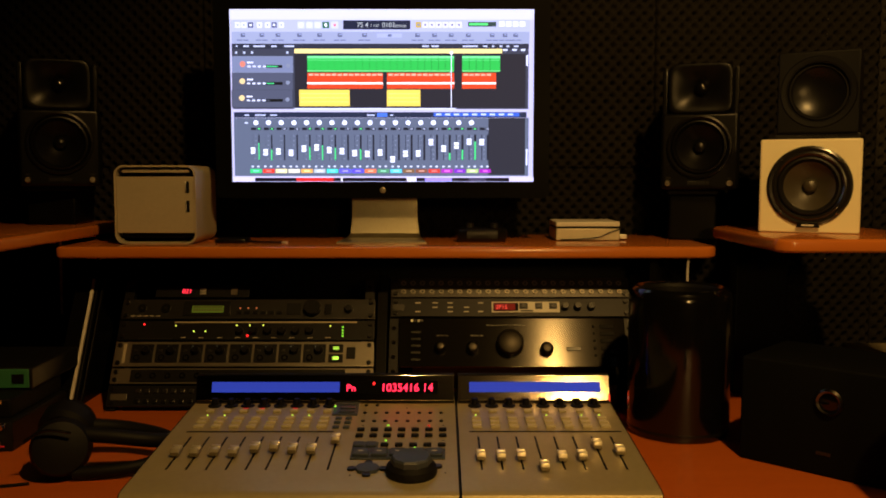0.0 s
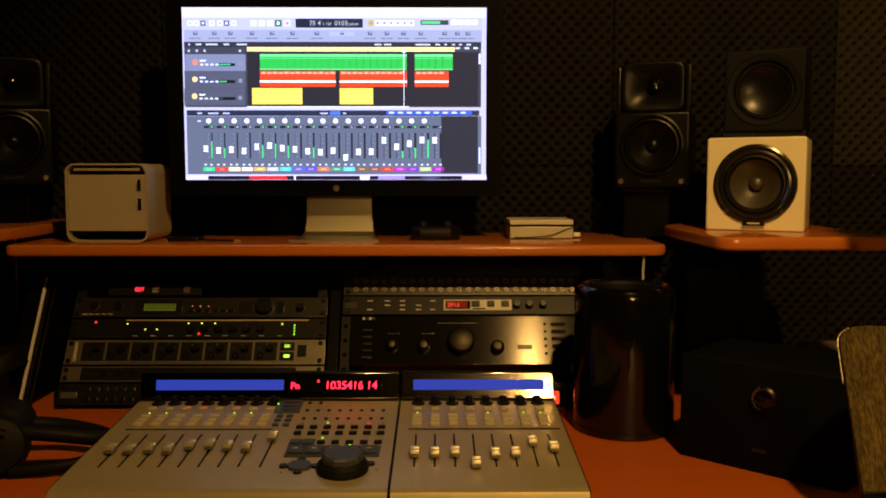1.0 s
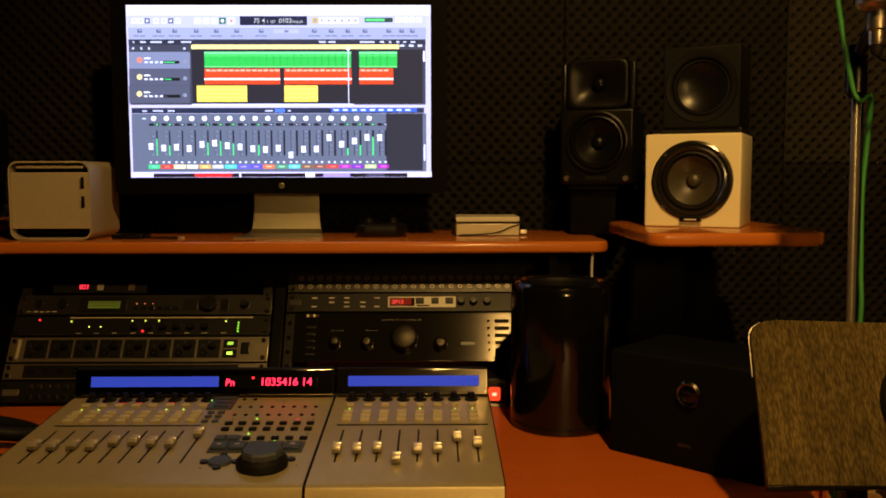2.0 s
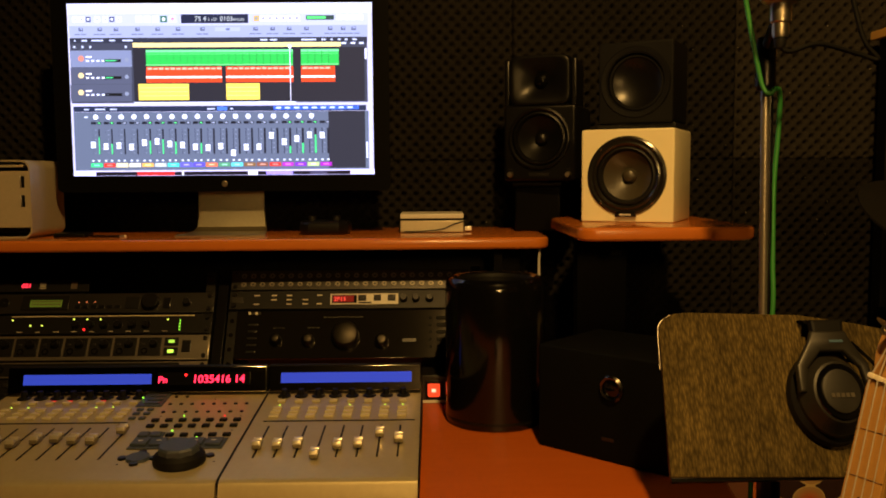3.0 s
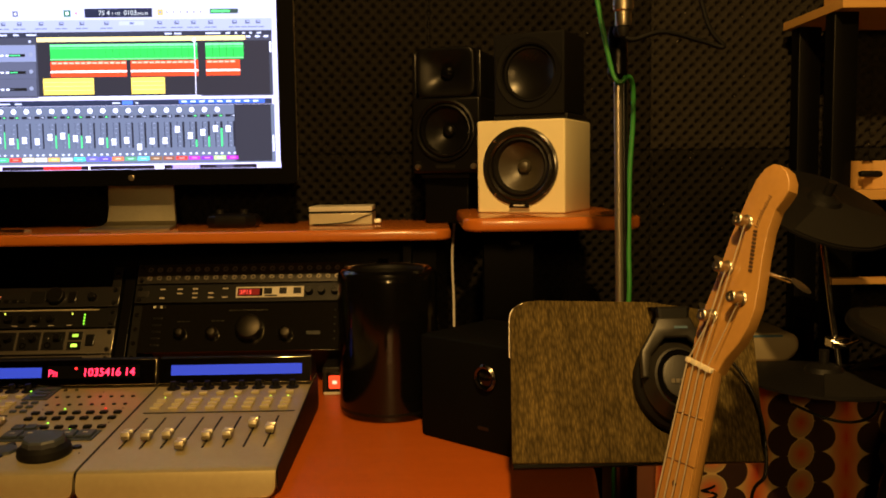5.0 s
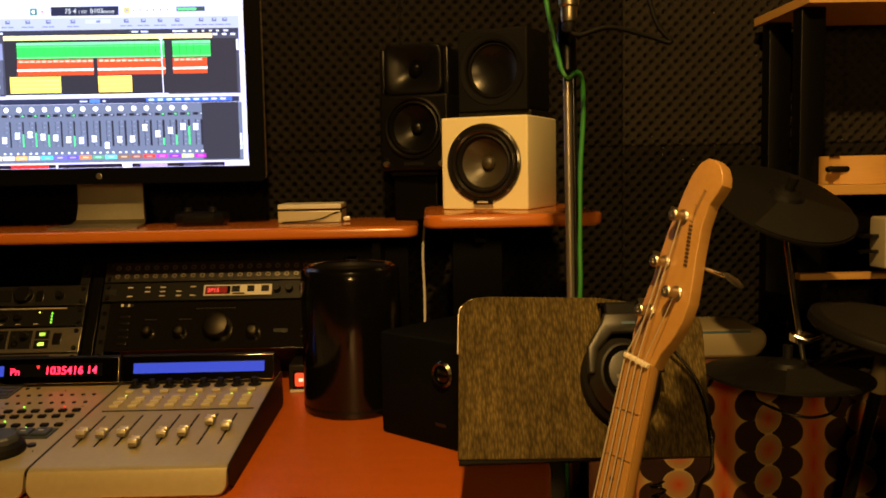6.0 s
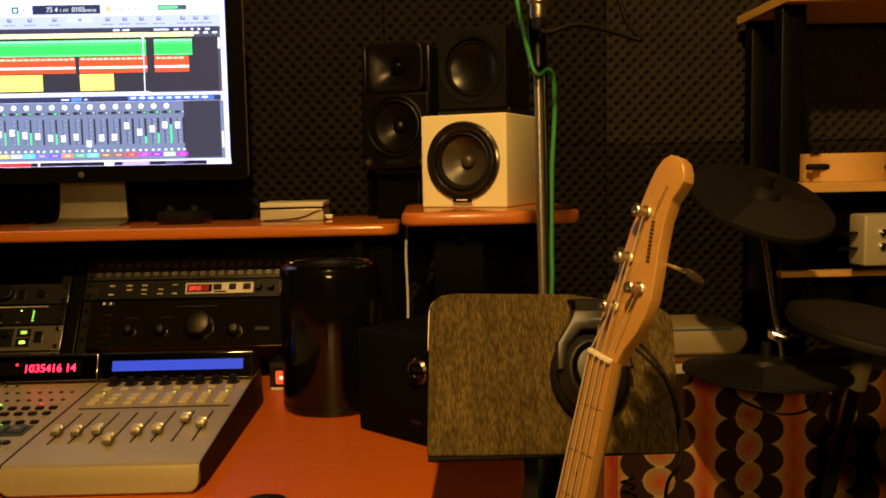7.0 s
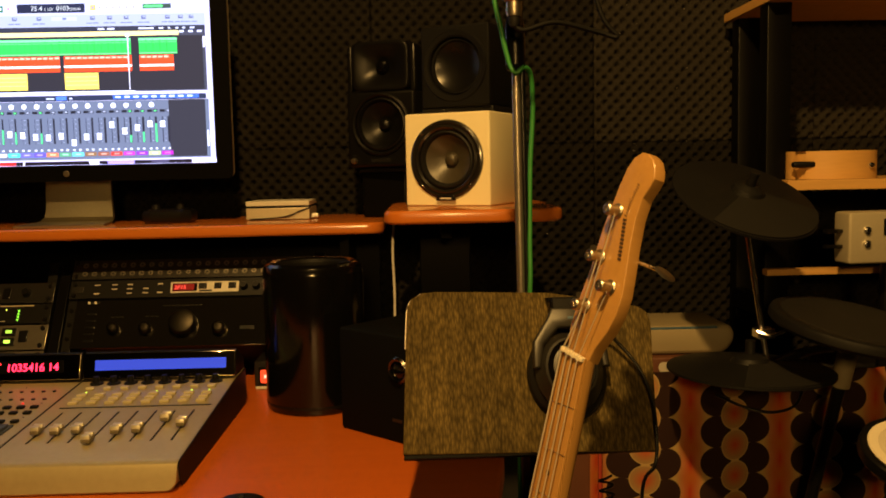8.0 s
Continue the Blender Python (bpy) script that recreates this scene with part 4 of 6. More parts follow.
TAGS = ((60, 190, 110), (216, 60, 44), (240, 220, 150), (206, 200, 170), (214, 160, 80), (170, 176, 170), (70, 196, 170), (96, 90, 220), (90, 76, 220), (220, 110, 70), (80, 140, 100), (90, 190, 190),
        (120, 90, 60), (130, 80, 60), (190, 60, 50), (160, 50, 150), (120, 50, 160), (170, 190, 120), (150, 40, 150))
FAD = (518, 524, 521, 526, 511, 507, 516, 520, 527, 530, 525, 549, 529, 528, 488, 511, 500, 487, 488)
MET = (491, 515, 0, 0, 505, 500, 508, 0, 514, 0, 0, 0, 0, 0, 0, 526, 515, 486, 0)
for i in range(19):
    x = 125 + i * 43.9
    if i < 18:
        tint("pan_dial", x + 8, 420, 0.0048, (232, 234, 240), 3)
        ink("pan_mark", x + 7, 413, x + 9, 419, (70, 74, 86), 4)
    ink("value_box", x - 8, 437, x + 10, 446, (30, 33, 40), 3)
    ink("value_box", x + 13, 437, x + 27, 446, (30, 33, 40), 3)
    ink("value_text", x + 16, 439, x + 24, 444, (84, 200, 110) if MET[i] else (150, 156, 168), 4)
    ink("fader_track", x - 1.5, 462, x + 1.5, 552, (40, 44, 54), 3)
    ink("meter_track", x + 17, 462, x + 25, 552, (36, 39, 47), 3)
    for k in range(6):
        ink("scale_mark", x + 6, 466 + k * 16, x + 11, 467.5 + k * 16, (140, 146, 160), 3)
    if MET[i]:
        ink("meter_fill", x + 18, MET[i], x + 24, 551, (72, 196, 112), 4)
    ink("fader_cap", x - 8, FAD[i] - 11, x + 8, FAD[i] + 11, (226, 228, 234), 4)
    ink("fader_line", x - 8, FAD[i] - 1, x + 8, FAD[i] + 1, (96, 100, 112), 5)
    for k in range(2):
        ink("mute_key", x - 4 + k * 20, 571, x + 4 + k * 20, 577, (196, 200, 210), 3)
    ink("channel_name", x - 8, 583, x + 32, 597, TAGS[i], 3)
    ink("name_text", x + 3, 588, x + 22, 592, tuple(min(255, c + 70) for c in TAGS[i]), 4)
# transport row and tool icons
ink("counter", 430, 65, 665, 96, (32, 38, 54), 3)
cz = glow((0.75, 0.82, 0.95), 1.0)
for text, x, size in (("75 4", 478, 0.0125), ("1 157", 524, 0.0075), ("0103", 566, 0.0125), ("53:02.83", 610, 0.0065)):
    xx, zz = px2(x, 88)
    letters("counter_digits", text, size, cz, SCREEN, at(xx, -0.0046 - 0.0012, zz) @ UPRIGHT)
for k, x in enumerate((54, 76, 99, 130, 158, 181, 206)):
    ink("tool_key", x, 72, x + 18, 90, (214, 216, 228) if k not in (2, 5) else (70, 76, 96), 3)
    ink("tool_icon", x + 5, 77, x + 13, 85, (150, 154, 172) if k not in (2, 5) else (220, 222, 232), 4)
for k, x in enumerate((272, 301, 330, 358, 389)):
    ink("transport_key", x, 70, x + 24, 92, (192, 196, 212) if k != 3 else (52, 98, 70), 3)
    tint("transport_icon", x + 12, 81, 0.003, (244, 244, 250) if k != 4 else (214, 120, 120), 4)
for k in range(7):
    ink("tool_key", 683 + k * 23.5, 70, 703 + k * 23.5, 90, (206, 204, 208) if k else (176, 152, 84), 3)
    ink("tool_icon", 689 + k * 23.5, 76, 697 + k * 23.5, 84, (130, 128, 138), 4)
ink("level_slot", 866, 70, 964, 86, (50, 66, 60), 3)
ink("level_fill", 870, 74, 935, 82, (84, 206, 104), 4)
for k in range(4):
    ink("tool_key", 974 + k * 24, 68, 993 + k * 24, 86, (214, 216, 226), 3)
for x in (82, 148, 204, 279, 349, 420, 505, 690, 749, 807, 867, 950, 995, 1032):
    ink("tool_icon", x - 8, 110, x + 8, 122, (84, 90, 112), 3)
    ink("tool_icon", x - 3, 112, x + 6, 116, (140, 148, 172), 4)
    ink("tool_name", x - 21, 131, x - 2, 135, (98, 105, 128), 3)
    ink("tool_name", x + 1, 131, x + 20, 135, (98, 105, 128), 3)
ink("search_field", 548, 110, 636, 124, (154, 160, 182), 3)
ink("search_icon", 586, 113, 600, 121, (96, 104, 126), 4)
for x0, x1 in ((58, 64), (84, 104), (119, 160), (181, 201), (226, 262), (706, 730), (739, 764), (848, 900), (918, 934), (950, 958), (976, 986), (1000, 1010), (1026, 1042)):
    ink("menu_name", x0, 151, x1, 157, (176, 182, 196), 3)
for x in (60, 88, 115, 238):
    ink("list_icon", x - 4, 172, x + 4, 180, (170, 176, 190), 3)
for x in (994, 1026, 1056):
    ink("zoom_key", x - 6, 163, x + 10, 170, (190, 196, 210), 3)
for x0, x1 in ((93, 110), (130, 166), (182, 206), (518, 545), (597, 608)):
    ink("menu_name", x0, 391, x1, 396, (176, 182, 196), 3)
ink("pan_text", 94, 418, 106, 423, (190, 196, 206), 3)

# ---- on the shelf ----
tower = thing("disk_tower", at(-0.533, 1.515, 1.055), "brushed-aluminium disk tower with perforated front and open handles", "disk enclosure")
bm = bmesh.new()
outer, inner = rounded(-0.0765, 0.0765, 0.001, 0.149, 0.018), rounded(-0.0735, 0.0735, 0.004, 0.146, 0.0155)
rings = []
for y, ring in ((0.0, outer), (0.145, outer), (0.145, inner), (0.0, inner)):
    rings.append([bm.verts.new((x, y, z)) for x, z in ring])
for i in range(4):
    a, b = rings[i], rings[(i + 1) % 4]
    for k in range(len(a)):
        j = (k + 1) % len(a)
        bm.faces.new((a[k], a[j], b[j], b[k]))
bmesh.ops.recalc_face_normals(bm, faces=bm.faces[:])
part("shell", bm, SATIN, tower)
part("front_panel", rbox(-0.073, 0.073, 0.003, 0.02, 0.022, 0.128, 0.001), SATIN, tower, "finely perforated front panel")
part("core", rbox(-0.071, 0.071, 0.02, 0.14, 0.012, 0.138, 0.002), MATT, tower)
part("drive_slot", rbox(-0.062, 0.062, 0.004, 0.02, 0.1355, 0.140, 0.0008), SATIN, tower)
part("drive_slot", rbox(-0.062, -0.004, 0.002, 0.02, 0.142, 0.1445, 0.0005), PLASTIC, tower)
part("foot", rbox(-0.055, 0.055, 0.004, 0.15, -0.0005, 0.0035, 0.001), WHITE, tower)
for z in (0.108, 0.072):
    sl = part("slot", rbox(0.058, 0.064, 0.0018, 0.004, z - 0.011, z + 0.011, 0.001), MATT, tower)
    part("slot_rim", rbox(0.056, 0.0582, 0.0012, 0.004, z - 0.011, z + 0.011, 0.0006), ALU, sl)

nas = thing("disk_box", at(0.297, 1.605, 1.055), "two stacked silver drive boxes with a dark cable across the front", "hard drive")
part("lower_case", rbox(-0.0635, 0.0635, 0, 0.11, 0.001, 0.025, 0.002), SATIN, nas)
part("upper_case", rbox(-0.0635, 0.0635, 0, 0.11, 0.0285, 0.0385, 0.002), WHITE, nas)
part("gap", rbox(-0.062, 0.062, 0.001, 0.108, 0.024, 0.029, 0), MATT, nas)
part("cable", tube([(-0.055, -0.003, 0.003), (-0.02, -0.004, 0.004), (0.02, -0.004, 0.008), (0.045, -0.003, 0.018), (0.066, 0.0, 0.024)], 0.0013), PLASTIC, nas)
part("plug", rbox(0.066, 0.08, 0.01, 0.02, 0.004, 0.012, 0.001), ALU, nas)
con = thing("game_controller", at(0.085, 1.575, 1.055), "black game controller lying on the monitor shelf", "controller")
part("body", slab([(-0.048, 0.0), (-0.03, -0.012), (0.03, -0.012), (0.048, 0.0), (0.052, 0.03), (0.03, 0.05), (-0.03, 0.05), (-0.052, 0.03)], 0.0, 0.028, 0.011, 4), PLASTIC, con)
for x in (-0.024, 0.024):
    part("stick", knob(0.009, 0.010, at(x, 0.01, 0.027)), RUBBER, con)
hub = thing("usb_hub", at(-0.40, 1.54, 1.055), "flat black hub with a short cable on the monitor shelf", "hub")
part("body", rbox(-0.03, 0.03, 0, 0.05, 0, 0.009, 0.003), PLASTIC, hub)
part("cable", tube([(0.03, 0.02, 0.003), (0.06, 0.0, 0.003), (0.10, -0.005, 0.003)], 0.002), PLASTIC, hub)
part("plug", rbox(0.10, 0.112, -0.009, -0.001, 0.0, 0.005, 0.001), ALU, hub)


def dish(hx, hz, r, depth, cz):
    """A horn that runs from a squarish rim at y = 0 back to a round throat."""
    bm = bmesh.new()
    rings = []
    for t_ in (-1, 0, 0.06, 0.2, 0.4, 0.6, 0.8, 0.92, 1.0):
        q = max(t_, 0.0)
        n_ = 2 + 5 * (1 - q) ** 2
        y = 0.03 if t_ < 0 else (0.002 if t_ == 0 else depth * q ** 1.7)
        ring = []
        for k in range(64):
            c, s_ = math.cos(2 * math.pi * k / 64), math.sin(2 * math.pi * k / 64)
            ring.append(bm.verts.new(((hx * (1 - q) + r * q) * math.copysign(abs(c) ** (2 / n_), c), y, cz + (hz * (1 - q) + r * q) * math.copysign(abs(s_) ** (2 / n_), s_))))
        rings.append(ring)
    for a, b in zip(rings, rings[1:]):
        for k in range(64):
            bm.faces.new((a[k], a[(k + 1) % 64], b[(k + 1) % 64], b[k]))
    bmesh.ops.recalc_face_normals(bm, faces=bm.faces[:])
    return bm


def near_field(m, label):
    """A two-way monitor, front facing -y: broad lower box, narrower horn block between two grab rails."""
    t = thing("studio_monitor", m, label, "loudspeaker", "pair of studio monitors")
    part("cabinet", open_box(-0.073, 0.073, 0.0, 0.17, 0.0, 0.150, 0.008, [(0.0, 0.15, 0, 0.084, 0.0595)]), CABINET, t)
    part("horn_block", rbox(-0.0585, 0.0585, 0.024, 0.168, 0.148, 0.246, 0.008, 3), CABINET, t)
    ROUND.add("waveguide")
    part("waveguide", dish(0.0605, 0.0485, 0.0135, 0.020, 0.1975), CABINET, t, "squarish tweeter horn")
    part("tweeter", lathe([(0.0145, -0.020), (0.0125, -0.012), (0.008, -0.007), (0.003, -0.0055), (0, -0.0055)], 28, None, at(0, 0, 0.1965) @ FRONT), GLOSS, t)
    driver(t, (0, 0, 0.084), 0.062, CABINET, CABINET, soft=CABINET)
    for x in (-0.067, 0.067):
        part("grab_rail", rbox(x - 0.005, x + 0.005, 0.006, 0.026, 0.146, 0.238, 0.003), CABINET, t)
    for x in (-0.058, 0.058):
        part("control_knob", knob(0.0062, 0.008, at(x, 0.0, 0.013) @ FRONT), NICKEL, t)
        part("control_label", rbox(x - 0.004, x + 0.004, -0.0008, 0.0, 0.022, 0.0245, 0.0), GREYPANEL, t)
    for k in range(7):
        part("maker_mark", rbox(-0.021 + k * 0.006, -0.0165 + k * 0.006, -0.0010, 0.0, 0.010, 0.0165, 0.0002), GREYPANEL, t)
    return t


def block(m, label, h_):
    t = thing("speaker_stand", m, label, "speaker stand")
    part("column", rbox(-0.046, 0.046, 0.02, 0.15, 0.0, h_ - 0.01, 0.004), BLACK, t)
    part("pad", rbox(-0.05, 0.05, 0.012, 0.15, h_ - 0.01, h_, 0.003), MATT, t)
    return t


RZ = lambda d: Matrix.Rotation(radians(d), 4, "Z")
near_field(at(0.509, 1.587, 1.1570) @ RZ(-20), "black two-way studio monitor with a round woofer and waveguide tweeter")
block(at(0.506, 1.607, 1.0555) @ RZ(-14), "black speaker riser on the monitor shelf", 0.1012)
near_field(at(-0.737, 1.58, 1.164) @ RZ(20), "black two-way studio monitor standing in deep shade")
sb = block(at(-0.775, 1.605, 1.086) @ RZ(6), "black speaker riser beside the monitor shelf", 0.078)


def cube_speaker(m, side, depth, height, shell, label, ring):
    t = thing("cube_speaker", m, label, "loudspeaker")
    h_ = side / 2
    part("cabinet", open_box(-h_, h_, 0, depth, 0, height, 0.004, [(0, height, 0, ring[0], ring[1])]), shell, t)
    return t


CUBE = at(0.632, 1.3645, 1.0862) @ RZ(-26.2)
white = cube_speaker(CUBE, 0.1606, 0.158, 0.1606, CREAM, "cream lacquered cube loudspeaker with one black full-range driver", (0.0805, 0.056))
rg = part("trim_ring", lathe([(0.058, 0.001), (0.059, 0.0045), (0.064, 0.0055), (0.0675, 0.004), (0.0685, 0.0)], 64, None, at(0, 0, 0.0805) @ FRONT), RING, white)
for a_ in (45, 135, 225, 315):
    part("screw", knob(0.0028, 0.002, at(0.0635 * math.cos(radians(a_)), -0.0052, 0.0805 + 0.0635 * math.sin(radians(a_))) @ FRONT), CHROME, rg)
part("maker_plate", slab([(-0.019, -0.0685), (0.019, -0.0685), (0.015, -0.059), (-0.015, -0.059)], 0.004, 0.0075, 0.0008), PLASTIC, white).matrix_basis = at(0, 0, 0.0785) @ UPRIGHT
part("maker_mark", rbox(-0.010, 0.010, -0.0079, -0.0072, 0.0125, 0.0152, 0), LIGHTPRINT, white, smooth=False)
driver(white, (0, -0.001, 0.0805), 0.0595, RING, CONE)
pad = thing("isolation_pad", CUBE @ at(0.008, 0.03, 0.1606), "black scribbled isolation pad between the two cube speakers", "speaker pad")
part("pad", rbox(-0.068, 0.068, 0, 0.12, 0.0, 0.011, 0.002), RUBBER, pad)
part("scribble", tube([(-0.03 + 0.0035 * k, -0.0012, 0.0035 + 0.0045 * (k % 2)) for k in range(19)], 0.0006, 5), GREYPANEL, pad)
dark = cube_speaker(CUBE @ at(0.008, 0.022, 0.1716) @ RZ(-2), 0.131, 0.11, 0.139, MATT, "matt black cube loudspeaker stacked on the cream one", (0.0695, 0.050))
part("trim_ring", lathe([(0.0485, -0.010), (0.0495, -0.002), (0.052, 0.0015), (0.0595, 0.0025), (0.0615, 0.0)], 64, None, at(0, 0, 0.0695) @ FRONT), MATT, dark)
wf = part("woofer", lathe([(0.0495, -0.008), (0.047, -0.0055), (0.044, -0.0055), (0.042, -0.009)], 56, None, at(0, 0, 0.0695) @ FRONT), MATT, dark)
part("cone", lathe([(0.0422, -0.009), (0.034, -0.0135), (0.022, -0.0175), (0.010, -0.0195), (0, -0.02)], 56, None, at(0, 0, 0.0695) @ FRONT), PLASTIC, wf, "seamless concave black cone")
wc = thing("white_cable", at(0, 0, 0), "thin white cable hanging behind the monitor shelf", "cable", "wall cables")
part("cord", tube([(0.527, 1.70, 1.19), (0.53, 1.695, 1.12), (0.527, 1.69, 1.05), (0.522, 1.69, 0.98), (0.524, 1.68, 0.88), (0.522, 1.65, 0.76)], 0.0028), WHITECABLE, wc)
wc2 = thing("white_cable", at(0, 0, 0), "thin white cable hanging behind the monitor shelf", "cable", "wall cables")
part("cord", tube([(-0.775, 1.66, 1.19), (-0.778, 1.65, 1.13), (-0.776, 1.655, 1.05), (-0.78, 1.66, 0.9)], 0.0028), WHITECABLE, wc2)

# ---- on the desk ----
mac = thing("cylinder_computer", at(0.402, 1.315, 0.757), "polished black cylindrical computer reflecting the desk", "computer")
part("shell", lathe([(0.0, 0.0), (0.078, 0.0), (0.0815, 0.003), (0.0835, 0.009), (0.0835, 0.226), (0.0827, 0.2335), (0.0800, 0.2395), (0.0757, 0.2434), (0.0715, 0.2446), (0.068, 0.2438), (0.064, 0.2415)], 96), GLOSS, mac)
part("throat", lathe([(0.064, 0.2415), (0.0615, 0.236), (0.060, 0.20), (0.0, 0.19)], 96), MATT, mac)
part("base_ring", lathe([(0.0836, 0.010), (0.0839, 0.0125), (0.0836, 0.015)], 96), PLASTIC, mac)

sub = thing("black_speaker", at(0.456, 1.172, 0.757) @ RZ(-43), "black box loudspeaker with a chrome-ringed dial", "loudspeaker")
part("cabinet", rbox(0.0, 0.245, 0.0, 0.17, 0.0, 0.158, 0.006, 3), surf("dull_black_foil", (0.003, 0.0034, 0.0034), (0.004, 0.0044, 0.0043), 60, 0.6, bump=0.06, spec=0.05), sub)
part("ring", lathe([(0.0135, 0.0), (0.0135, 0.005), (0.0165, 0.0065), (0.0195, 0.003), (0.0195, 0.0)], 40, None, at(0.130, 0.0, 0.109) @ FRONT), surf("smoked_chrome", (0.13, 0.12, 0.105), (0.1, 0.092, 0.08), 30, 0.22, metal=1.0), sub, "chrome dial ring")
part("dial", lathe([(0.0125, 0.002), (0.008, 0.003), (0.0, 0.0035)], 30, None, at(0.130, 0.0, 0.109) @ FRONT), GLOSS, sub)
part("maker_mark", rbox(0.114, 0.134, -0.001, 0.0, 0.031, 0.036, 0.0002), GREYPANEL, sub)


hp = thing("headphones", at(-0.538, 1.10, 0.757) @ Matrix.Scale(0.9, 4), "black closed headphones lying on the desk", "headphones")
c1 = part("ear_cup", lathe([(0, 0.0), (0.036, 0.0), (0.044, 0.008), (0.045, 0.03), (0.040, 0.045), (0.022, 0.05), (0, 0.05)], 40, None, at(0, 0, 0.045) @ Matrix.Rotation(radians(75), 4, "X") @ Matrix.Rotation(radians(20), 4, "Y")), MATT, hp)
part("cushion", lathe([(0.02, -0.004), (0.036, -0.014), (0.046, -0.006), (0.044, 0.006)], 40, None, at(0, 0, 0.045) @ Matrix.Rotation(radians(75), 4, "X") @ Matrix.Rotation(radians(20), 4, "Y")), MATT, c1)
part("cup_arc", tube([(-0.034, -0.052, 0.07), (0.0, -0.056, 0.088), (0.036, -0.048, 0.082)], 0.0022), STEEL, c1)
c2 = part("ear_cup", lathe([(0, 0.0), (0.036, 0.0), (0.044, 0.008), (0.045, 0.03), (0.038, 0.045), (0, 0.048)], 40, None, at(-0.02, 0.05, 0.05) @ Matrix.Rotation(radians(-70), 4, "X")), MATT, hp)
part("headband", tube([(0.02, -0.01, 0.07), (0.08, 0.0, 0.062), (0.135, 0.02, 0.05), (0.155, 0.05, 0.042), (0.12, 0.075, 0.045), (0.06, 0.085, 0.052), (0.0, 0.07, 0.06)], 0.012, 10), MATT, hp)
part("inner_band", tube([(0.03, -0.03, 0.012), (0.09, -0.02, 0.014), (0.135, 0.0, 0.018), (0.152, 0.03, 0.026)], 0.010, 10), MATT, hp)
part("cable", tube([(-0.03, -0.05, 0.004), (-0.08, -0.06, 0.004), (-0.14, -0.02, 0.004), (-0.25, -0.03, 0.004)], 0.002), MATT, hp)

gear = thing("audio_interface", at(-0.66, 1.20, 0.757), "dark audio interface with a chrome knob and a green lamp", "audio interface", "gear at the desk's end")
part("case", rbox(-0.34, 0.0, 0.0, 0.2, 0.0, 0.048, 0.004), DARKPANEL, gear)
part("chrome_knob", knob(0.0135, 0.02, at(-0.028, 0.0, 0.017) @ FRONT), CHROME, gear)
part("small_knob", knob(0.006, 0.01, at(0.006 - 0.02, 0.0, 0.041) @ FRONT), CHROME, gear)
pip(gear, -0.022, 0.041, 0.003, (0.5, 1.0, 0.1), 1.6, y=-0.001)
part("lamp_slit", rbox(-0.10, -0.012, -0.001, 0, 0.008, 0.0095, 0), glow((0.6, 0.01, 0.01), 0.6), gear, smooth=False)
gear2 = thing("wood_top_preamp", at(-0.67, 1.22, 0.8055), "flat black preamp with a pale wooden edge", "preamp", "gear at the desk's end")
part("case", rbox(-0.3, 0.0, 0.0, 0.18, 0.0, 0.03, 0.003), MATT, gear2)
part("edge", rbox(-0.2, -0.014, -0.002, 0.0, 0.022, 0.028, 0.001), BIRCH, gear2)
pip(gear2, -0.035, 0.012, 0.004, (0.35, 0.33, 0.3), 0.25, y=0.0)
gear3 = thing("green_preamp", at(-0.664, 1.28, 0.8358), "olive-green fronted preamp stacked on top", "preamp", "gear at the desk's end")
part("case", rbox(-0.3, 0.0, 0.0, 0.18, 0.0, 0.036, 0.003), DARKPANEL, gear3)
part("face", rbox(-0.28, -0.004, -0.002, 0.0, 0.003, 0.034, 0.001), GREENPANEL, gear3)
part("badge", rbox(-0.032, -0.012, -0.0028, -0.002, 0.010, 0.026, 0.0005), PLASTIC, gear3)

mouse = thing("computer_mouse", at(0.380, 0.788, 0.757), "black computer mouse on the desk", "mouse")
part("shell", slab(rounded(-0.03, 0.03, -0.05, 0.05, 0.026), 0.0, 0.032, 0.013, 4), PLASTIC, mouse)
part("wheel", lathe([(0, -0.003), (0.008, -0.003), (0.008, 0.003), (0, 0.003)], 20, None, at(0, 0.028, 0.026) @ Matrix.Rotation(radians(90), 4, "Y")), RUBBER, mouse)


# ---- music stand with carpet face, headphones over it ----
def axes(o, x, y, z):
    return Matrix(((x[0], y[0], z[0], o[0]), (x[1], y[1], z[1], o[1]), (x[2], y[2], z[2], o[2]), (0, 0, 0, 1)))


cu, cv = Vector((1, 0.03, 0)).normalized(), Vector((-0.014, 0.468, 0.883))
cv = (cv - cu * cv.dot(cu)).normalized()
CARD = axes((0.562, 0.825, 0.828), cu, cv.cross(cu), cv)
stand = thing("music_stand", CARD, "music stand faced with mottled olive-brown carpet", "music stand")
outline = [(0.0, 0.0), (0.292, -0.006), (0.296, 0.06), (0.303, 0.148), (0.300, 0.160), (0.290, 0.168), (0.245, 0.178), (0.18, 0.189), (0.045, 0.194), (0.028, 0.1925), (0.015, 0.186), (0.009, 0.176)]
part("carpet_face", slab(outline, 0.0, 0.006, 0.0016), WEAVE, stand, "mottled woven carpet face").matrix_basis = UPRIGHT
part("back_plate", slab([(x * 0.995 + 0.001, z * 0.995) for x, z in outline], -0.005, -0.0002, 0.001), PLASTIC, stand).matrix_basis = UPRIGHT
part("edge_trim", tube([(0.0055, 0.001, 0.125), (0.007, 0.001, 0.15), (0.0085, 0.001, 0.172), (0.013, 0.001, 0.184), (0.026, 0.001, 0.193)], 0.0011, 8), NICKEL, stand, "thin bare metal edge")
part("ledge", rbox(0.001, 0.291, -0.004, 0.006, -0.0055, -0.0002, 0.001), BLACK, stand)
inv = CARD.inverted()
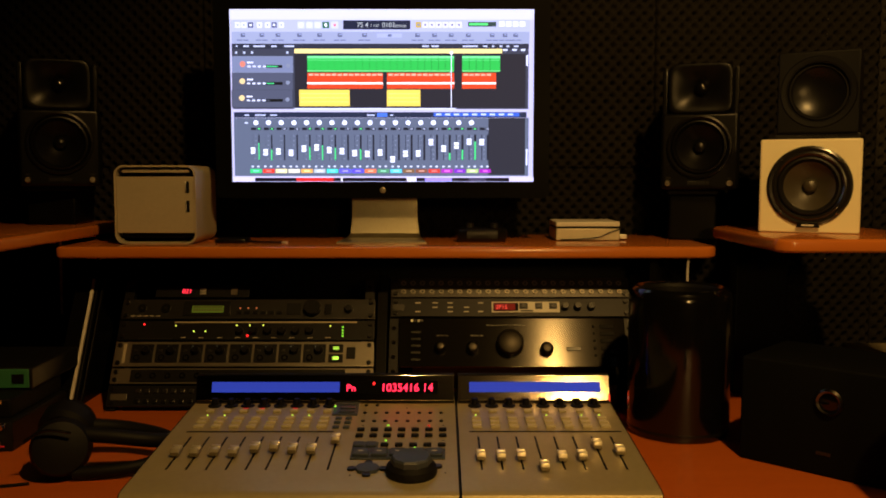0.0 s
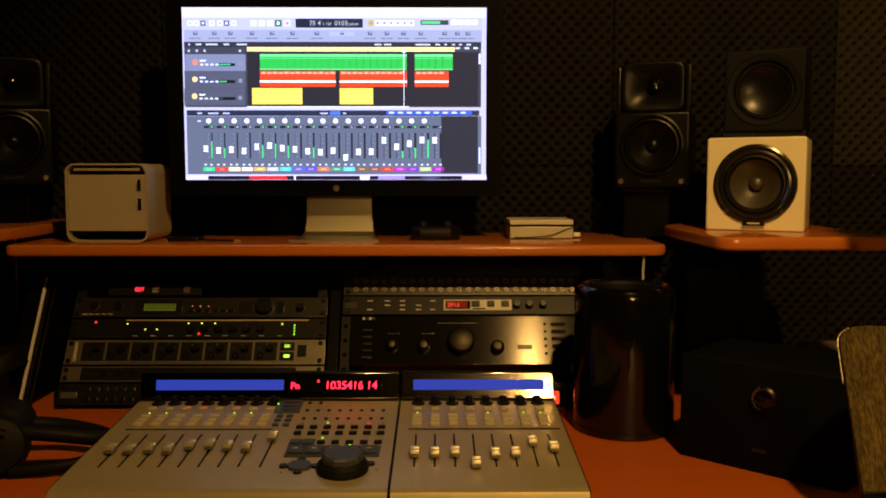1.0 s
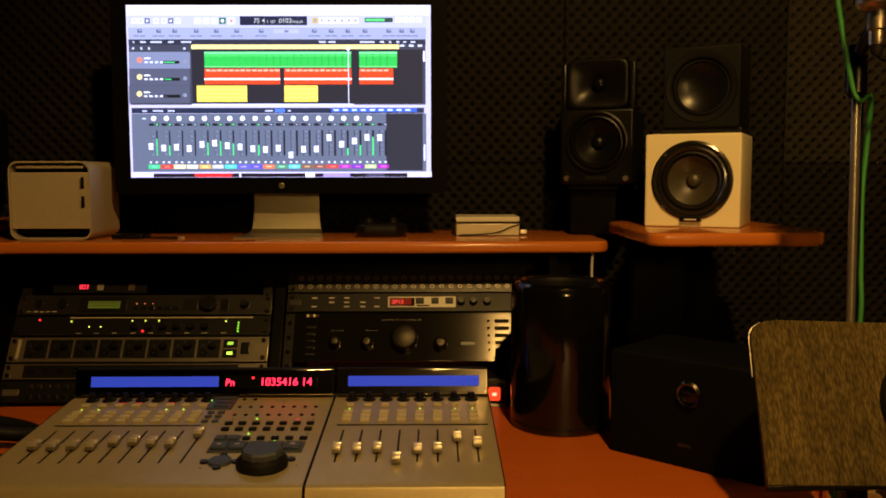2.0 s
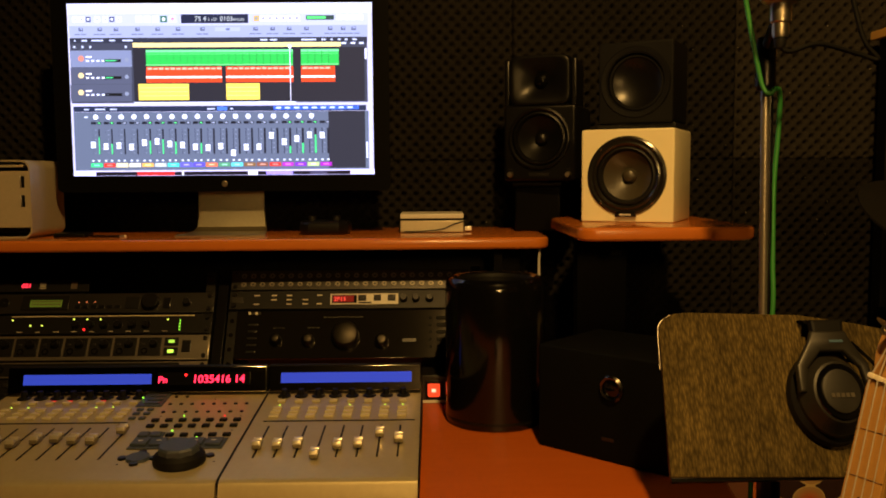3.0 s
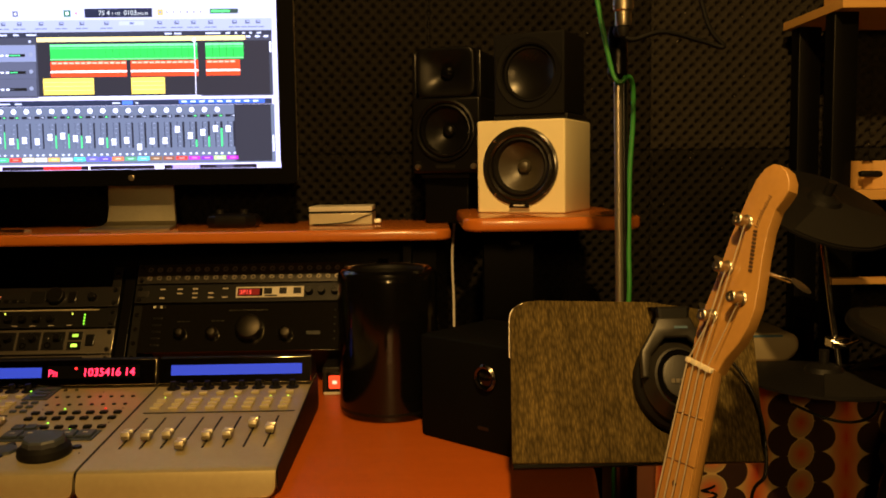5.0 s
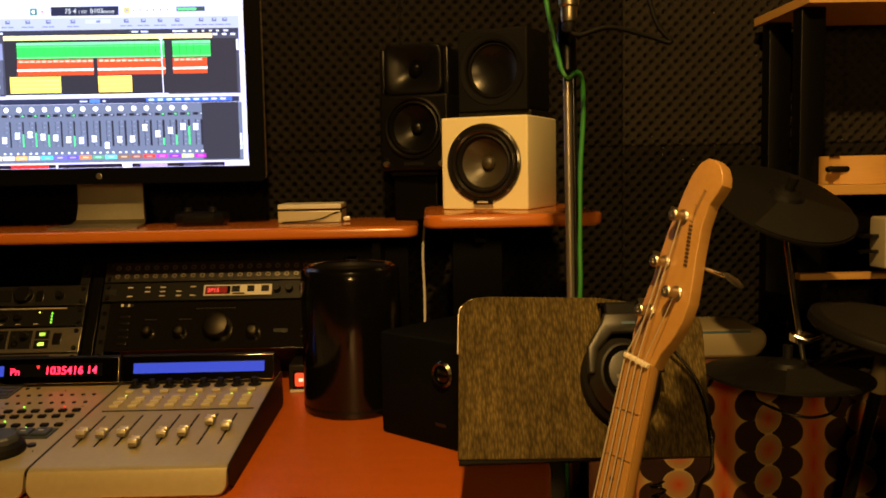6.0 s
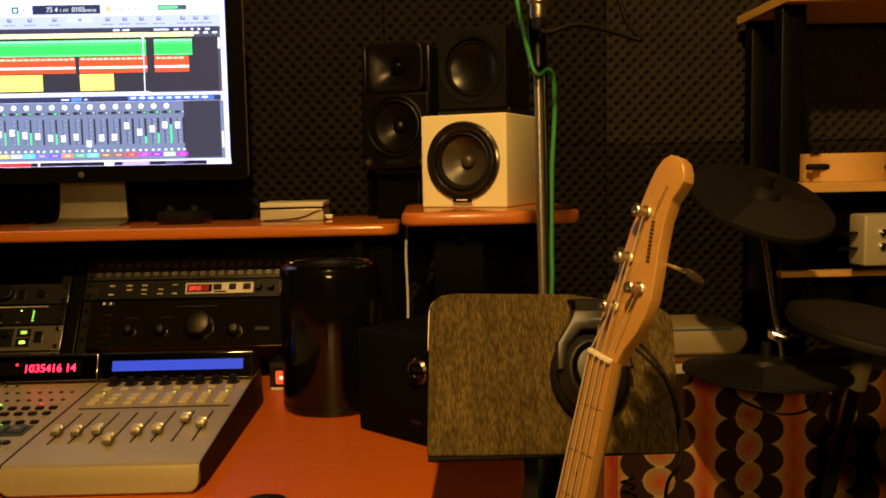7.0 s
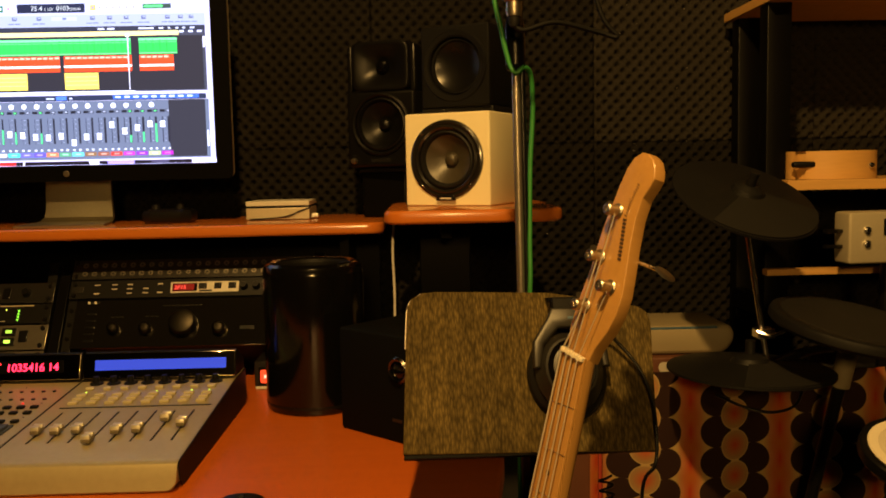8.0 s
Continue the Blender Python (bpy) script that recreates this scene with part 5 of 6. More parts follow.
part("pole", tube([inv @ Vector((0.72, 0.93, 0.90)), inv @ Vector((0.72, 0.94, 0.02))], 0.011, 14), PLASTIC, stand)
part("clamp", rbox(0.14, 0.19, 0.006, 0.05, 0.02, 0.08, 0.004), PLASTIC, stand)
for a_ in (20, 140, 260):
    part("foot", tube([inv @ Vector((0.72, 0.94, 0.12)), inv @ Vector((0.72 + 0.25 * math.cos(radians(a_)), 0.94 + 0.25 * math.sin(radians(a_)), 0.01))], 0.008, 10), PLASTIC, stand)

hung = thing("headphones", CARD @ at(0.194, -0.008, 0.091), "black closed headphones hung over the music stand", "headphones")
cup = part("ear_cup", lathe([(0, 0.036), (0.027, 0.036), (0.031, 0.034), (0.035, 0.028), (0.038, 0.022), (0.041, 0.018), (0.0425, 0.010), (0.041, 0.0), (0, 0.0)], 48, None, FRONT), HEADSHELL, hung)
cup.scale = (0.96, 1, 1.14)
cup.location.z = -0.006
part("cushion", lathe([(0.041, 0.014), (0.047, 0.008), (0.049, 0.0), (0.045, -0.003), (0.02, -0.003)], 48, None, FRONT), RUBBER, cup)
part("cup_groove", lathe([(0.0285, 0.0362), (0.028, 0.0372), (0.0225, 0.0366)], 48, None, FRONT), GLOSS, cup)
part("cup_plate", lathe([(0.0226, 0.0362), (0.022, 0.0385), (0.019, 0.0392), (0, 0.0396)], 48, None, FRONT), HEADSHELL, cup)
for k in range(5):
    part("maker_mark", rbox(-0.014 + k * 0.0058, -0.0097 + k * 0.0058, -0.0402, -0.0394, -0.0065, -0.0022, 0), SILVERPANEL, cup, smooth=False)
bm = slab([(-0.043, -0.004), (-0.041, 0.028), (-0.022, 0.056), (-0.017, 0.068), (0.024, 0.068), (0.028, 0.056), (0.044, 0.028), (0.046, -0.004), (0.037, -0.004), (0.033, 0.024), (0.016, 0.043), (-0.010, 0.043), (-0.028, 0.024), (-0.034, -0.004)], 0.020, 0.029, 0.003)
part("yoke", bm, HEADSHELL, hung).matrix_basis = UPRIGHT
bm = slab([(-0.016, 0.060), (0.022, 0.060), (0.024, 0.070), (0.026, 0.083), (-0.014, 0.083), (-0.014, 0.070)], 0.014, 0.0265, 0.004)
part("slider", bm, MATT, hung).matrix_basis = UPRIGHT
part("size_mark", rbox(0.002, 0.018, -0.0296, -0.0288, 0.0535, 0.0565, 0), BLUE, hung, smooth=False)
bm = bmesh.new()
for k in range(15):
    a_ = radians(180 * k / 14)
    y, z = -0.002 - 0.0 + 0.020 - 0.036 * math.cos(a_), 0.080 + 0.011 * math.sin(a_)
    for w, q in ((-0.018, 0), (0.028, 0)):
        bm.verts.new((w, y, z))
bm.verts.ensure_lookup_table()
for k in range(14):
    bm.faces.new((bm.verts[2 * k], bm.verts[2 * k + 1], bm.verts[2 * k + 3], bm.verts[2 * k + 2]))
bmesh.ops.solidify(bm, geom=bm.faces[:], thickness=0.008)
part("headband", bm, MATT, hung)
back_cup = part("ear_cup", lathe([(0, 0.0), (0.041, 0.0), (0.0425, 0.010), (0.038, 0.022), (0.027, 0.036), (0, 0.036)], 48, None, at(0, 0.03, 0) @ Matrix.Rotation(radians(-90), 4, "X")), PLASTIC, hung)
part("cable", tube([(0.03, -0.024, 0.055), (0.06, -0.012, 0.03), (0.085, -0.008, -0.005), (0.096, -0.006, -0.05), (0.09, -0.006, -0.11), (0.075, 0.02, -0.15), (0.07, 0.06, -0.35)], 0.0021), PLASTIC, hung)
part("coiled_cable", tube([(0.045 + 0.008 * math.cos(k * 1.2), 0.06 + 0.008 * math.sin(k * 1.2), -0.115 - 0.0022 * k) for k in range(70)], 0.0016, 6), PLASTIC, hung)

# ---- bass guitar ----
ga = Vector((0.308, -0.04, 0.95)).normalized()
gu = Vector((0.48, -0.87, 0.0))
gu = (gu - ga * gu.dot(ga)).normalized()
BASS = axes((0.737, 0.702, 0.965), gu, ga.cross(gu), ga)
bass = thing("bass_guitar", BASS, "maple-necked four-string bass guitar standing beside the desk", "bass guitar")
head = [(-0.0165, 0.0), (-0.0235, 0.022), (-0.0248, 0.046), (-0.0225, 0.082), (-0.0232, 0.128), (-0.0195, 0.172), (-0.0165, 0.190), (-0.011, 0.2015), (-0.003, 0.2075), (0.005, 0.2075), (0.0145, 0.2035), (0.0215, 0.195),
        (0.0245, 0.186), (0.0225, 0.178), (0.0175, 0.166), (0.0175, 0.145), (0.0225, 0.118), (0.0285, 0.095), (0.0335, 0.073), (0.0335, 0.054), (0.0295, 0.036), (0.0205, 0.016), (0.0175, 0.0)]
part("headstock", slab(head, -0.0145, 0.0, 0.0016, 3), MAPLE, bass, "pale maple headstock").matrix_basis = at(0, 0.002, 0) @ UPRIGHT
# neck with a rounded back
bm = bmesh.new()
rings = []
for k in range(9):
    s_ = -0.66 * k / 8
    w = 0.0180 + 0.0105 * k / 8
    ring = [(-w, 0.0), (-w, 0.005)] + [(-w * math.cos(radians(q)), 0.005 + (0.0155 + 0.003 * k / 8) * math.sin(radians(q))) for q in range(18, 180, 18)] + [(w, 0.005), (w, 0.0)]
    rings.append([bm.verts.new((x, y, s_)) for x, y in ring])
for a, b in zip(rings, rings[1:]):
    for k in range(len(a)):
        j = (k + 1) % len(a)
        bm.faces.new((a[k], a[j], b[j], b[k]))
bm.faces.new(rings[0]), bm.faces.new(rings[-1][::-1])
bmesh.ops.recalc_face_normals(bm, faces=bm.faces[:])
NECK = Matrix.Rotation(radians(-9.5), 4, "Y")
part("neck", bm, MAPLE, bass).matrix_basis = NECK
part("fingerboard", slab([(-0.0178, 0.001), (0.0178, 0.001), (0.0282, -0.66), (-0.0282, -0.66)], 0.0002, 0.0038, 0.0008), MAPLE, bass).matrix_basis = NECK @ UPRIGHT
part("nut", rbox(-0.0175, 0.0175, -0.0068, 0.0, -0.0005, 0.004, 0.0008), BONE, bass, "bone nut")
for k in range(4):
    part("nut_tip", rbox(-0.0155 + k * 0.0085, -0.0098 + k * 0.0085, -0.0085, -0.0060, -0.0008, 0.0048, 0.0012), BONE, bass)
SCALE_LEN = 0.864
for k in range(1, 21):
    s_ = -SCALE_LEN * (1 - 2 ** (-k / 12))
    w = 0.0178 + 0.0104 * (-s_) / 0.66
    part("fret", tube([(-w, -0.0040, s_), (w, -0.0040, s_)], 0.0005, 6), NICKEL, bass).matrix_basis = NECK
for k in (3, 5, 7, 9):
    s_ = -SCALE_LEN * (1 - (2 ** (-k / 12) + 2 ** (-(k - 1) / 12)) / 2)
    part("fret_dot", lathe([(0.003, 0), (0, 0.0002)], 16, None, at(0, -0.0039, s_) @ FRONT), PRINT, bass).matrix_basis = NECK
POSTS = ((-0.0115, 0.049, 3), (-0.0135, 0.099, 2), (-0.0095, 0.147, 1), (0.0145, 0.076, 4))
for i, (w, s_, n_) in enumerate(POSTS):
    x0 = -0.0128 + 0.0085 * (i if i < 3 else 3)
    part("string", tube([(x0 * 1.45, -0.0105, -0.66), (x0, -0.0078, 0.0)], 0.0009 - 0.0001 * i, 6), STRING, bass).matrix_basis = NECK
    part("string", tube([(x0, -0.0078, 0.0), (w + 0.004, -0.004, s_ - 0.002)], 0.0008 - 0.0001 * i, 6), STRING, bass)
    tn = part("tuner", lathe([(0, 0.0), (0.0078, 0.0), (0.0078, 0.001), (0.0066, 0.0022), (0.0056, 0.0026), (0.0050, 0.006), (0.0050, 0.0085), (0.0058, 0.0112), (0.0058, 0.0142), (0.0048, 0.0152), (0.0026, 0.0152), (0.0022, 0.0128), (0, 0.0128)], 28, None, at(w, -0.0002 + 0.002, s_) @ FRONT), NICKEL, bass, "worn nickel tuning post")
    sgn = 1 if n_ == 4 else -1
    rise = 0.031 if n_ == 4 else 0.004
    reach = 0.036 if n_ == 4 else 0.012
    part("key_shaft", tube([(w, 0.018, s_ + rise), (w + sgn * reach, 0.018, s_ + rise)], 0.0022, 8), CHROME, tn)
    part("key_button", lathe([(0, -0.0016), (0.008, -0.0014), (0.0105, 0), (0.008, 0.0014), (0, 0.0016)], 24, None, at(w + sgn * (reach + 0.010), 0.018, s_ + rise - 0.001) @ Matrix.Rotation(radians(24), 4, "Y") @ Matrix.Diagonal((1.05, 1, 0.6, 1))), NICKEL, tn)
    part("key_plate", rbox(w - 0.009, w + 0.009, 0.0165, 0.021, s_ - 0.010, s_ + 0.010, 0.001), NICKEL, tn)
rr = random.Random(3)
for k in range(11):
    s_ = 0.1045 + k * 0.0037
    w0 = 0.0142 - 0.0098 * k / 10
    part("maker_mark", rbox(w0 - 0.0022, w0 + 0.0022, 0.0012, 0.0022, s_ - 0.0012, s_ + 0.0012, 0), PRINT, bass, smooth=False)
for k in range(13):
    s_ = 0.1455 + k * 0.0026
    w0 = 0.0038 + 0.0038 * (k / 12) ** 2
    up = 0.0034 if k in (0, 6) else rr.uniform(0.0012, 0.0022)
    part("script_mark", tube([(w0 - up, 0.0016, s_ + 0.001), (w0 + 0.0016, 0.0016, s_ - 0.0004)], 0.0004, 5), PRINT, bass)
part("body", slab([(-0.06, -0.58), (-0.10, -0.53), (-0.135, -0.56), (-0.14, -0.64), (-0.115, -0.72), (-0.15, -0.82), (-0.14, -0.93), (-0.07, -0.985), (0.07, -0.985), (0.145, -0.93), (0.15, -0.82), (0.115, -0.73), (0.12, -0.66), (0.10, -0.60), (0.06, -0.60), (0.035, -0.65), (-0.035, -0.65)], -0.045, -0.004, 0.008), BROWN, bass).matrix_basis = NECK @ UPRIGHT

# ---- microphone stand, microphone, green cable ----
ms = thing("microphone_stand", at(0.7125, 0.953, 0.0), "chrome microphone stand with a black clutch", "microphone stand")
part("pole", tube([(0.012, 0, 0.02), (-0.004, 0, 1.30)], 0.0052, 16), POLISHED, ms)
part("inner_pole", tube([(0.0165, 0.006, 0.3), (0.0045, 0.006, 1.28)], 0.0042, 12), PLASTIC, ms)
part("clutch", lathe([(0, 0), (0.010, 0), (0.0125, 0.006), (0.0125, 0.05), (0.010, 0.064), (0, 0.066)], 24, None, at(-0.004, 0, 1.270)), PLASTIC, ms)
part("arm", tube([(-0.004, 0, 1.318), (-0.004, -0.03, 1.345), (-0.004, -0.06, 1.38), (-0.01, -0.07, 1.45)], 0.008, 12), PLASTIC, ms)
part("base", lathe([(0, 0), (0.13, 0), (0.13, 0.012), (0.05, 0.022), (0, 0.024)], 40, None, at(0.012, 0, 0)), PLASTIC, ms)
mic = thing("microphone", at(0.7015, 0.893, 1.325), "silver condenser microphone with its plug hanging down", "microphone")
part("plug", lathe([(0, 0.0), (0.0085, 0.0), (0.0095, 0.004), (0.0095, 0.016), (0.0118, 0.018), (0.0122, 0.034), (0.011, 0.040), (0, 0.04)], 28), NICKEL, mic)
part("plug_boot", lathe([(0, -0.012), (0.005, -0.012), (0.007, -0.006), (0.0075, 0.0), (0, 0.0)], 20), RUBBER, mic)
part("body", lathe([(0, 0.038), (0.015, 0.038), (0.021, 0.041), (0.0245, 0.046), (0.0245, 0.15), (0.022, 0.155), (0, 0.156)], 40), NICKEL, mic)
part("grille", lathe([(0, 0.156), (0.0235, 0.156), (0.024, 0.19), (0.015, 0.21), (0, 0.214)], 40), STEEL, mic)
part("cable", tube([(0, 0, -0.010), (0.012, 0.0, -0.016), (0.05, 0.01, -0.006), (0.10, 0.02, -0.016), (0.125, 0.02, -0.022), (0.105, 0.02, 0.006), (0.08, 0.02, 0.10)], 0.003, 8), MATT, mic)
gc = thing("green_cable", at(0, 0, 0), "bright green cable tied along the microphone stand", "cable")
part("cord", tube([(0.672, 0.945, 1.42), (0.682, 0.943, 1.36), (0.69, 0.942, 1.32), (0.700, 0.942, 1.278), (0.708, 0.938, 1.2655), (0.718, 0.940, 1.272), (0.728, 0.955, 1.262), (0.731, 0.965, 1.22), (0.727, 0.965, 1.15), (0.7245, 0.956, 1.06), (0.7225, 0.950, 0.98), (0.71, 0.97, 0.80), (0.72, 0.99, 0.4), (0.76, 1.05, 0.01)], 0.0032, 8), GREEN, gc)

# ---- shelving with percussion ----
unit = thing("shelving_unit", at(1.256, 1.45, 0.0), "open shelving with black posts and pale wooden boards", "shelving")
for z in (1.456, 1.098, 0.930):
    d0 = 0.06 if z > 1.4 else (-0.012 if z > 1.0 else 0.075)
    left = 0.0
    shape = [(left, d0), (0.9, d0), (0.9, 0.33), (0.09, 0.33), (0.09, 0.075), (left, 0.075)] if z < 1.4 else [(0.0, d0), (0.9, d0), (0.9, 0.33), (0.0, 0.33)]
    if z < 1.0:
        shape = [(0.0, d0), (0.9, d0), (0.9, 0.0995), (0.0, 0.0995)]
    part("shelf_board", slab(shape, z, z + (0.018 if z > 1.0 else 0.012), 0.001), BIRCH, unit, "pale birch shelf board")
post = part("post", rbox(0.004, 0.052, 0.10, 0.14, 0.0, 1.456, 0.002), BLACK, unit)
again(post, "post", at(0.008, 0.175, 0))
again(post, "post", at(0.84, 0.0, 0))
part("side_rail", rbox(0.006, 0.03, 0.14, 0.28, 0.84, 0.88, 0.002), BLACK, unit)
top_box = thing("wooden_box", at(1.32, 1.53, 1.4742), "pale wooden box on the top shelf board", "box")
part("box", rbox(0, 0.5, 0, 0.2, 0, 0.1, 0.003), BIRCH, top_box)
part("hand_hole", lathe([(0.018, 0), (0.017, 0.001), (0, 0.001)], 30, None, at(0.045, 0.0, 0.018) @ Matrix.Diagonal((1, 1, 0.55, 1)) @ FRONT), MATT, top_box)
tam = thing("tambourine", at(1.385, 1.545, 1.1165), "pale wooden tambourine frame lying on a shelf board", "tambourine")
bm = bmesh.new()
rings = []
for k in range(64):
    a_ = 2 * math.pi * k / 64
    rings.append([bm.verts.new((r * math.cos(a_) * 1.1, r * math.sin(a_) * 0.82, z)) for r, z in ((0.078, 0.0), (0.078, 0.053), (0.071, 0.053), (0.071, 0.0))])
for k in range(64):
    a, b = rings[k], rings[(k + 1) % 64]
    for q in range(4):
        if q == 0 and k % 12 in (0, 1, 2) and 30 < k < 40:
            continue
        bm.faces.new((a[q], a[(q + 1) % 4], b[(q + 1) % 4], b[q]))
bmesh.ops.recalc_face_normals(bm, faces=bm.faces[:])
part("hoop", bm, BIRCH, tam)
part("grip_slot", rbox(-0.094, -0.05, -0.052, -0.036, 0.022, 0.034, 0.005), MATT, tam)
for x in (0.055,):
    part("jingle", lathe([(0, 0), (0.006, 0), (0.004, 0.002), (0, 0.0025)], 16, None, at(x, -0.052, 0.024) @ FRONT), CHROME, tam)
module = thing("drum_module", at(1.343, 1.378, 0.966) @ RZ(6), "silver electronic drum module with two round buttons", "drum module")
part("case", rbox(0.0, 0.24, 0.0, 0.05, 0.0, 0.093, 0.006, 3), SATIN, module)
for z in (0.060, 0.036):
    part("button", lathe([(0, 0), (0.0075, 0), (0.007, 0.004), (0.004, 0.006), (0, 0.0065)], 24, None, at(0.033, 0.0, z) @ FRONT), CHROME, module)
part("screen", rbox(0.065, 0.16, -0.001, 0.0, 0.05, 0.08, 0.0), DARKPANEL, module, smooth=False)
part("bracket", rbox(-0.03, 0.004, 0.02, 0.035, 0.055, 0.062, 0.001), STEEL, module)
part("bracket", rbox(-0.03, 0.004, 0.02, 0.035, 0.028, 0.034, 0.001), STEEL, module)
part("mount", tube([(0.12, 0.045, 0.03), (0.12, 0.07, -0.03), (0.12, 0.075, -0.96)], 0.012, 12), PLASTIC, module)


def pad_thing(m, r, label, rim=RUBBER, head=RUBBER, bell=True, group="electronic drum pads", zone=None):
    t = thing("cymbal_pad" if bell else "drum_pad", m, label, "drum pad", group)
    part("plate", lathe([(0, -0.004), (r * 0.96, -0.010), (r, -0.008), (r, -0.004), (r * 0.5, 0.004), (r * 0.22, 0.008), (0, 0.010)] if bell else
                        [(0, -0.018), (r * 0.95, -0.018), (r, -0.012), (r, -0.004), (r * 0.985, 0.001), (r * 0.95, 0.003), (r * 0.88, 0.0032), (0, 0.0032)], 64), rim, t)
    if zone:
        bm = bmesh.new()
        grid = []
        for i in range(25):
            a = radians(zone[0] + (zone[1] - zone[0]) * i / 24)
            grid.append([bm.verts.new((r * q * math.cos(a), r * q * math.sin(a), np.interp(q, (0.22, 0.5, 1.0), (0.008, 0.004, -0.004)) + 0.0032)) for q in np.linspace(0.24, 0.985, 8)])
        for a, b in zip(grid, grid[1:]):
            for k in range(7):
                bm.faces.new((a[k], a[k + 1], b[k + 1], b[k]))
        bmesh.ops.recalc_face_normals(bm, faces=bm.faces[:])
        bmesh.ops.solidify(bm, geom=bm.faces[:], thickness=0.003)
        part("striking_zone", bm, PADGREY, t, "grey rubber striking zone")
    if bell:
        part("bell", lathe([(r * 0.24, 0.006), (r * 0.2, 0.016), (r * 0.1, 0.022), (0.008, 0.022), (0.008, 0.045), (0, 0.045)], 32), RUBBER, t)
    else:
        part("head", lathe([(0, 0.0035), (r * 0.86, 0.0035), (r * 0.87, 0.002)], 48), head, t)
    return t


crash = pad_thing(at(1.124, 1.29, 1.096) @ Matrix.Rotation(radians(30), 4, "X") @ Matrix.Rotation(radians(9), 4, "Y"), 0.121, "black cymbal pad with a grey striking zone, tilted on its rod", zone=(227, 350))
ride = pad_thing(at(1.138, 1.30, 0.806) @ Matrix.Rotation(radians(1), 4, "Y"), 0.137, "black cymbal pad with a grey striking zone, lying level", zone=(246, 330))
tom = pad_thing(at(1.264, 1.20, 0.897) @ Matrix.Rotation(radians(9), 4, "X") @ Matrix.Rotation(radians(8), 4, "Y"), 0.127, "black rubber drum pad on a grey post", RUBBER, PADGREY, False)
part("clamp", lathe([(0.034, -0.034), (0.036, -0.018), (0, -0.017)], 24), PLASTIC, tom)
part("post", tube([(0.052, 0.085, -0.14), (0.052, 0.085, -0.02)], 0.0165, 16), SHELL, tom)
part("pole", tube([(0.052, 0.087, -0.88), (0.052, 0.085, -0.13)], 0.011, 12), PLASTIC, tom)
snare = pad_thing(at(1.246, 0.975, 0.762) @ Matrix.Rotation(radians(20), 4, "X"), 0.078, "small drum pad with cream mesh head and black rim", PLASTIC, CREAMHEAD, False)
part("lug_ring", lathe([(0.054, 0.0042), (0.066, 0.0046), (0.0665, 0.003)], 48), BONE, snare)
part("post", tube([(0.0, 0.0, -0.03), (0.01, 0.06, -0.2), (0.02, 0.12, -0.755)], 0.012, 12), GREYPANEL, snare)
rod = thing("cymbal_rod", at(0, 0, 0), "chrome cymbal rod with a wing clamp", "drum hardware")
part("rod", tube([(1.120, 1.295, 1.08), (1.165, 1.31, 0.85), (1.176, 1.31, 0.79)], 0.0045, 12), CHROME, rod)
part("clamp", rbox(1.150, 1.180, 1.295, 1.325, 0.852, 0.870, 0.003), CHROME, rod)
part("wing_screw", tube([(1.145, 1.29, 0.868), (1.165, 1.28, 0.862), (1.19, 1.285, 0.868)], 0.003, 8), CHROME, rod)
part("arm", tube([(1.178, 1.315, 0.800), (1.26, 1.36, 0.815), (1.462, 1.452, 0.815)], 0.008, 12), PLASTIC, rod)
part("lead", tube([(1.06, 1.24, 0.775), (1.10, 1.21, 0.760), (1.14, 1.20, 0.755), (1.18, 1.21, 0.765), (1.21, 1.25, 0.795)], 0.0024, 8), PLASTIC, rod)

keys = thing("keyboard_case", at(0.83, 1.49, 0.0), "pale rounded case with a blue band resting on a brown box", "instrument case")
part("case", slab(rounded(0.0, 0.352, 0.786, 0.842, (0.01, 0.034, 0.02, 0.01)), -0.16, 0.0, 0.012, 4), SHELL, keys).matrix_basis = UPRIGHT
part("band", rbox(0.01, 0.318, 0.0005, 0.006, 0.8355, 0.8395, 0.0008), BLUE, keys)
brown = thing("brown_box", at(0.83, 1.475, 0.0), "brown cardboard box with a pale printed shape", "box")
part("box", rbox(0.0, 0.33, 0.0, 0.16, 0.0, 0.785, 0.004), BROWN, brown)
part("printed_shape", slab(rounded(0.20, 0.245, 0.756, 0.776, 0.009), 0.0, 0.0008), LIGHTPRINT, brown).matrix_basis = UPRIGHT
part("lower_edge", rbox(0.10, 0.33, -0.003, 0.0, 0.715, 0.742, 0.001), BIRCH, brown)

# cloth with folds
cloth = thing("patterned_cloth", at(1.162, 1.43, 0.684), "retro cloth printed with brown, cream and orange discs", "curtain")
bm = bmesh.new()
grid = []
for i in range(121):
    x = -0.27 + 0.80 * i / 120
    col = []
    for j in range(41):
        z = -0.66 + 0.745 * j / 40
        fold = 0.010 * math.sin(x * 19 + 0.6) + 0.006 * math.sin(x * 43 + z * 3) + 0.004 * math.sin(z * 17 + x * 5)
        col.append(bm.verts.new((x, fold, z)))
    grid.append(col)
for i in range(120):
    for j in range(40):
        bm.faces.new((grid[i][j], grid[i + 1][j], grid[i + 1][j + 1], grid[i][j + 1]))
bmesh.ops.solidify(bm, geom=bm.faces[:], thickness=0.002)
part("cloth", bm, RETRO, cloth)
part("hem", tube([(-0.255, -0.006, -0.6), (-0.255, -0.008, -0.2), (-0.255, -0.006, -0.02)], 0.004, 8), surf("red_hem", (0.4, 0.04, 0.02), (0.3, 0.03, 0.015), 60, 0.8), cloth)


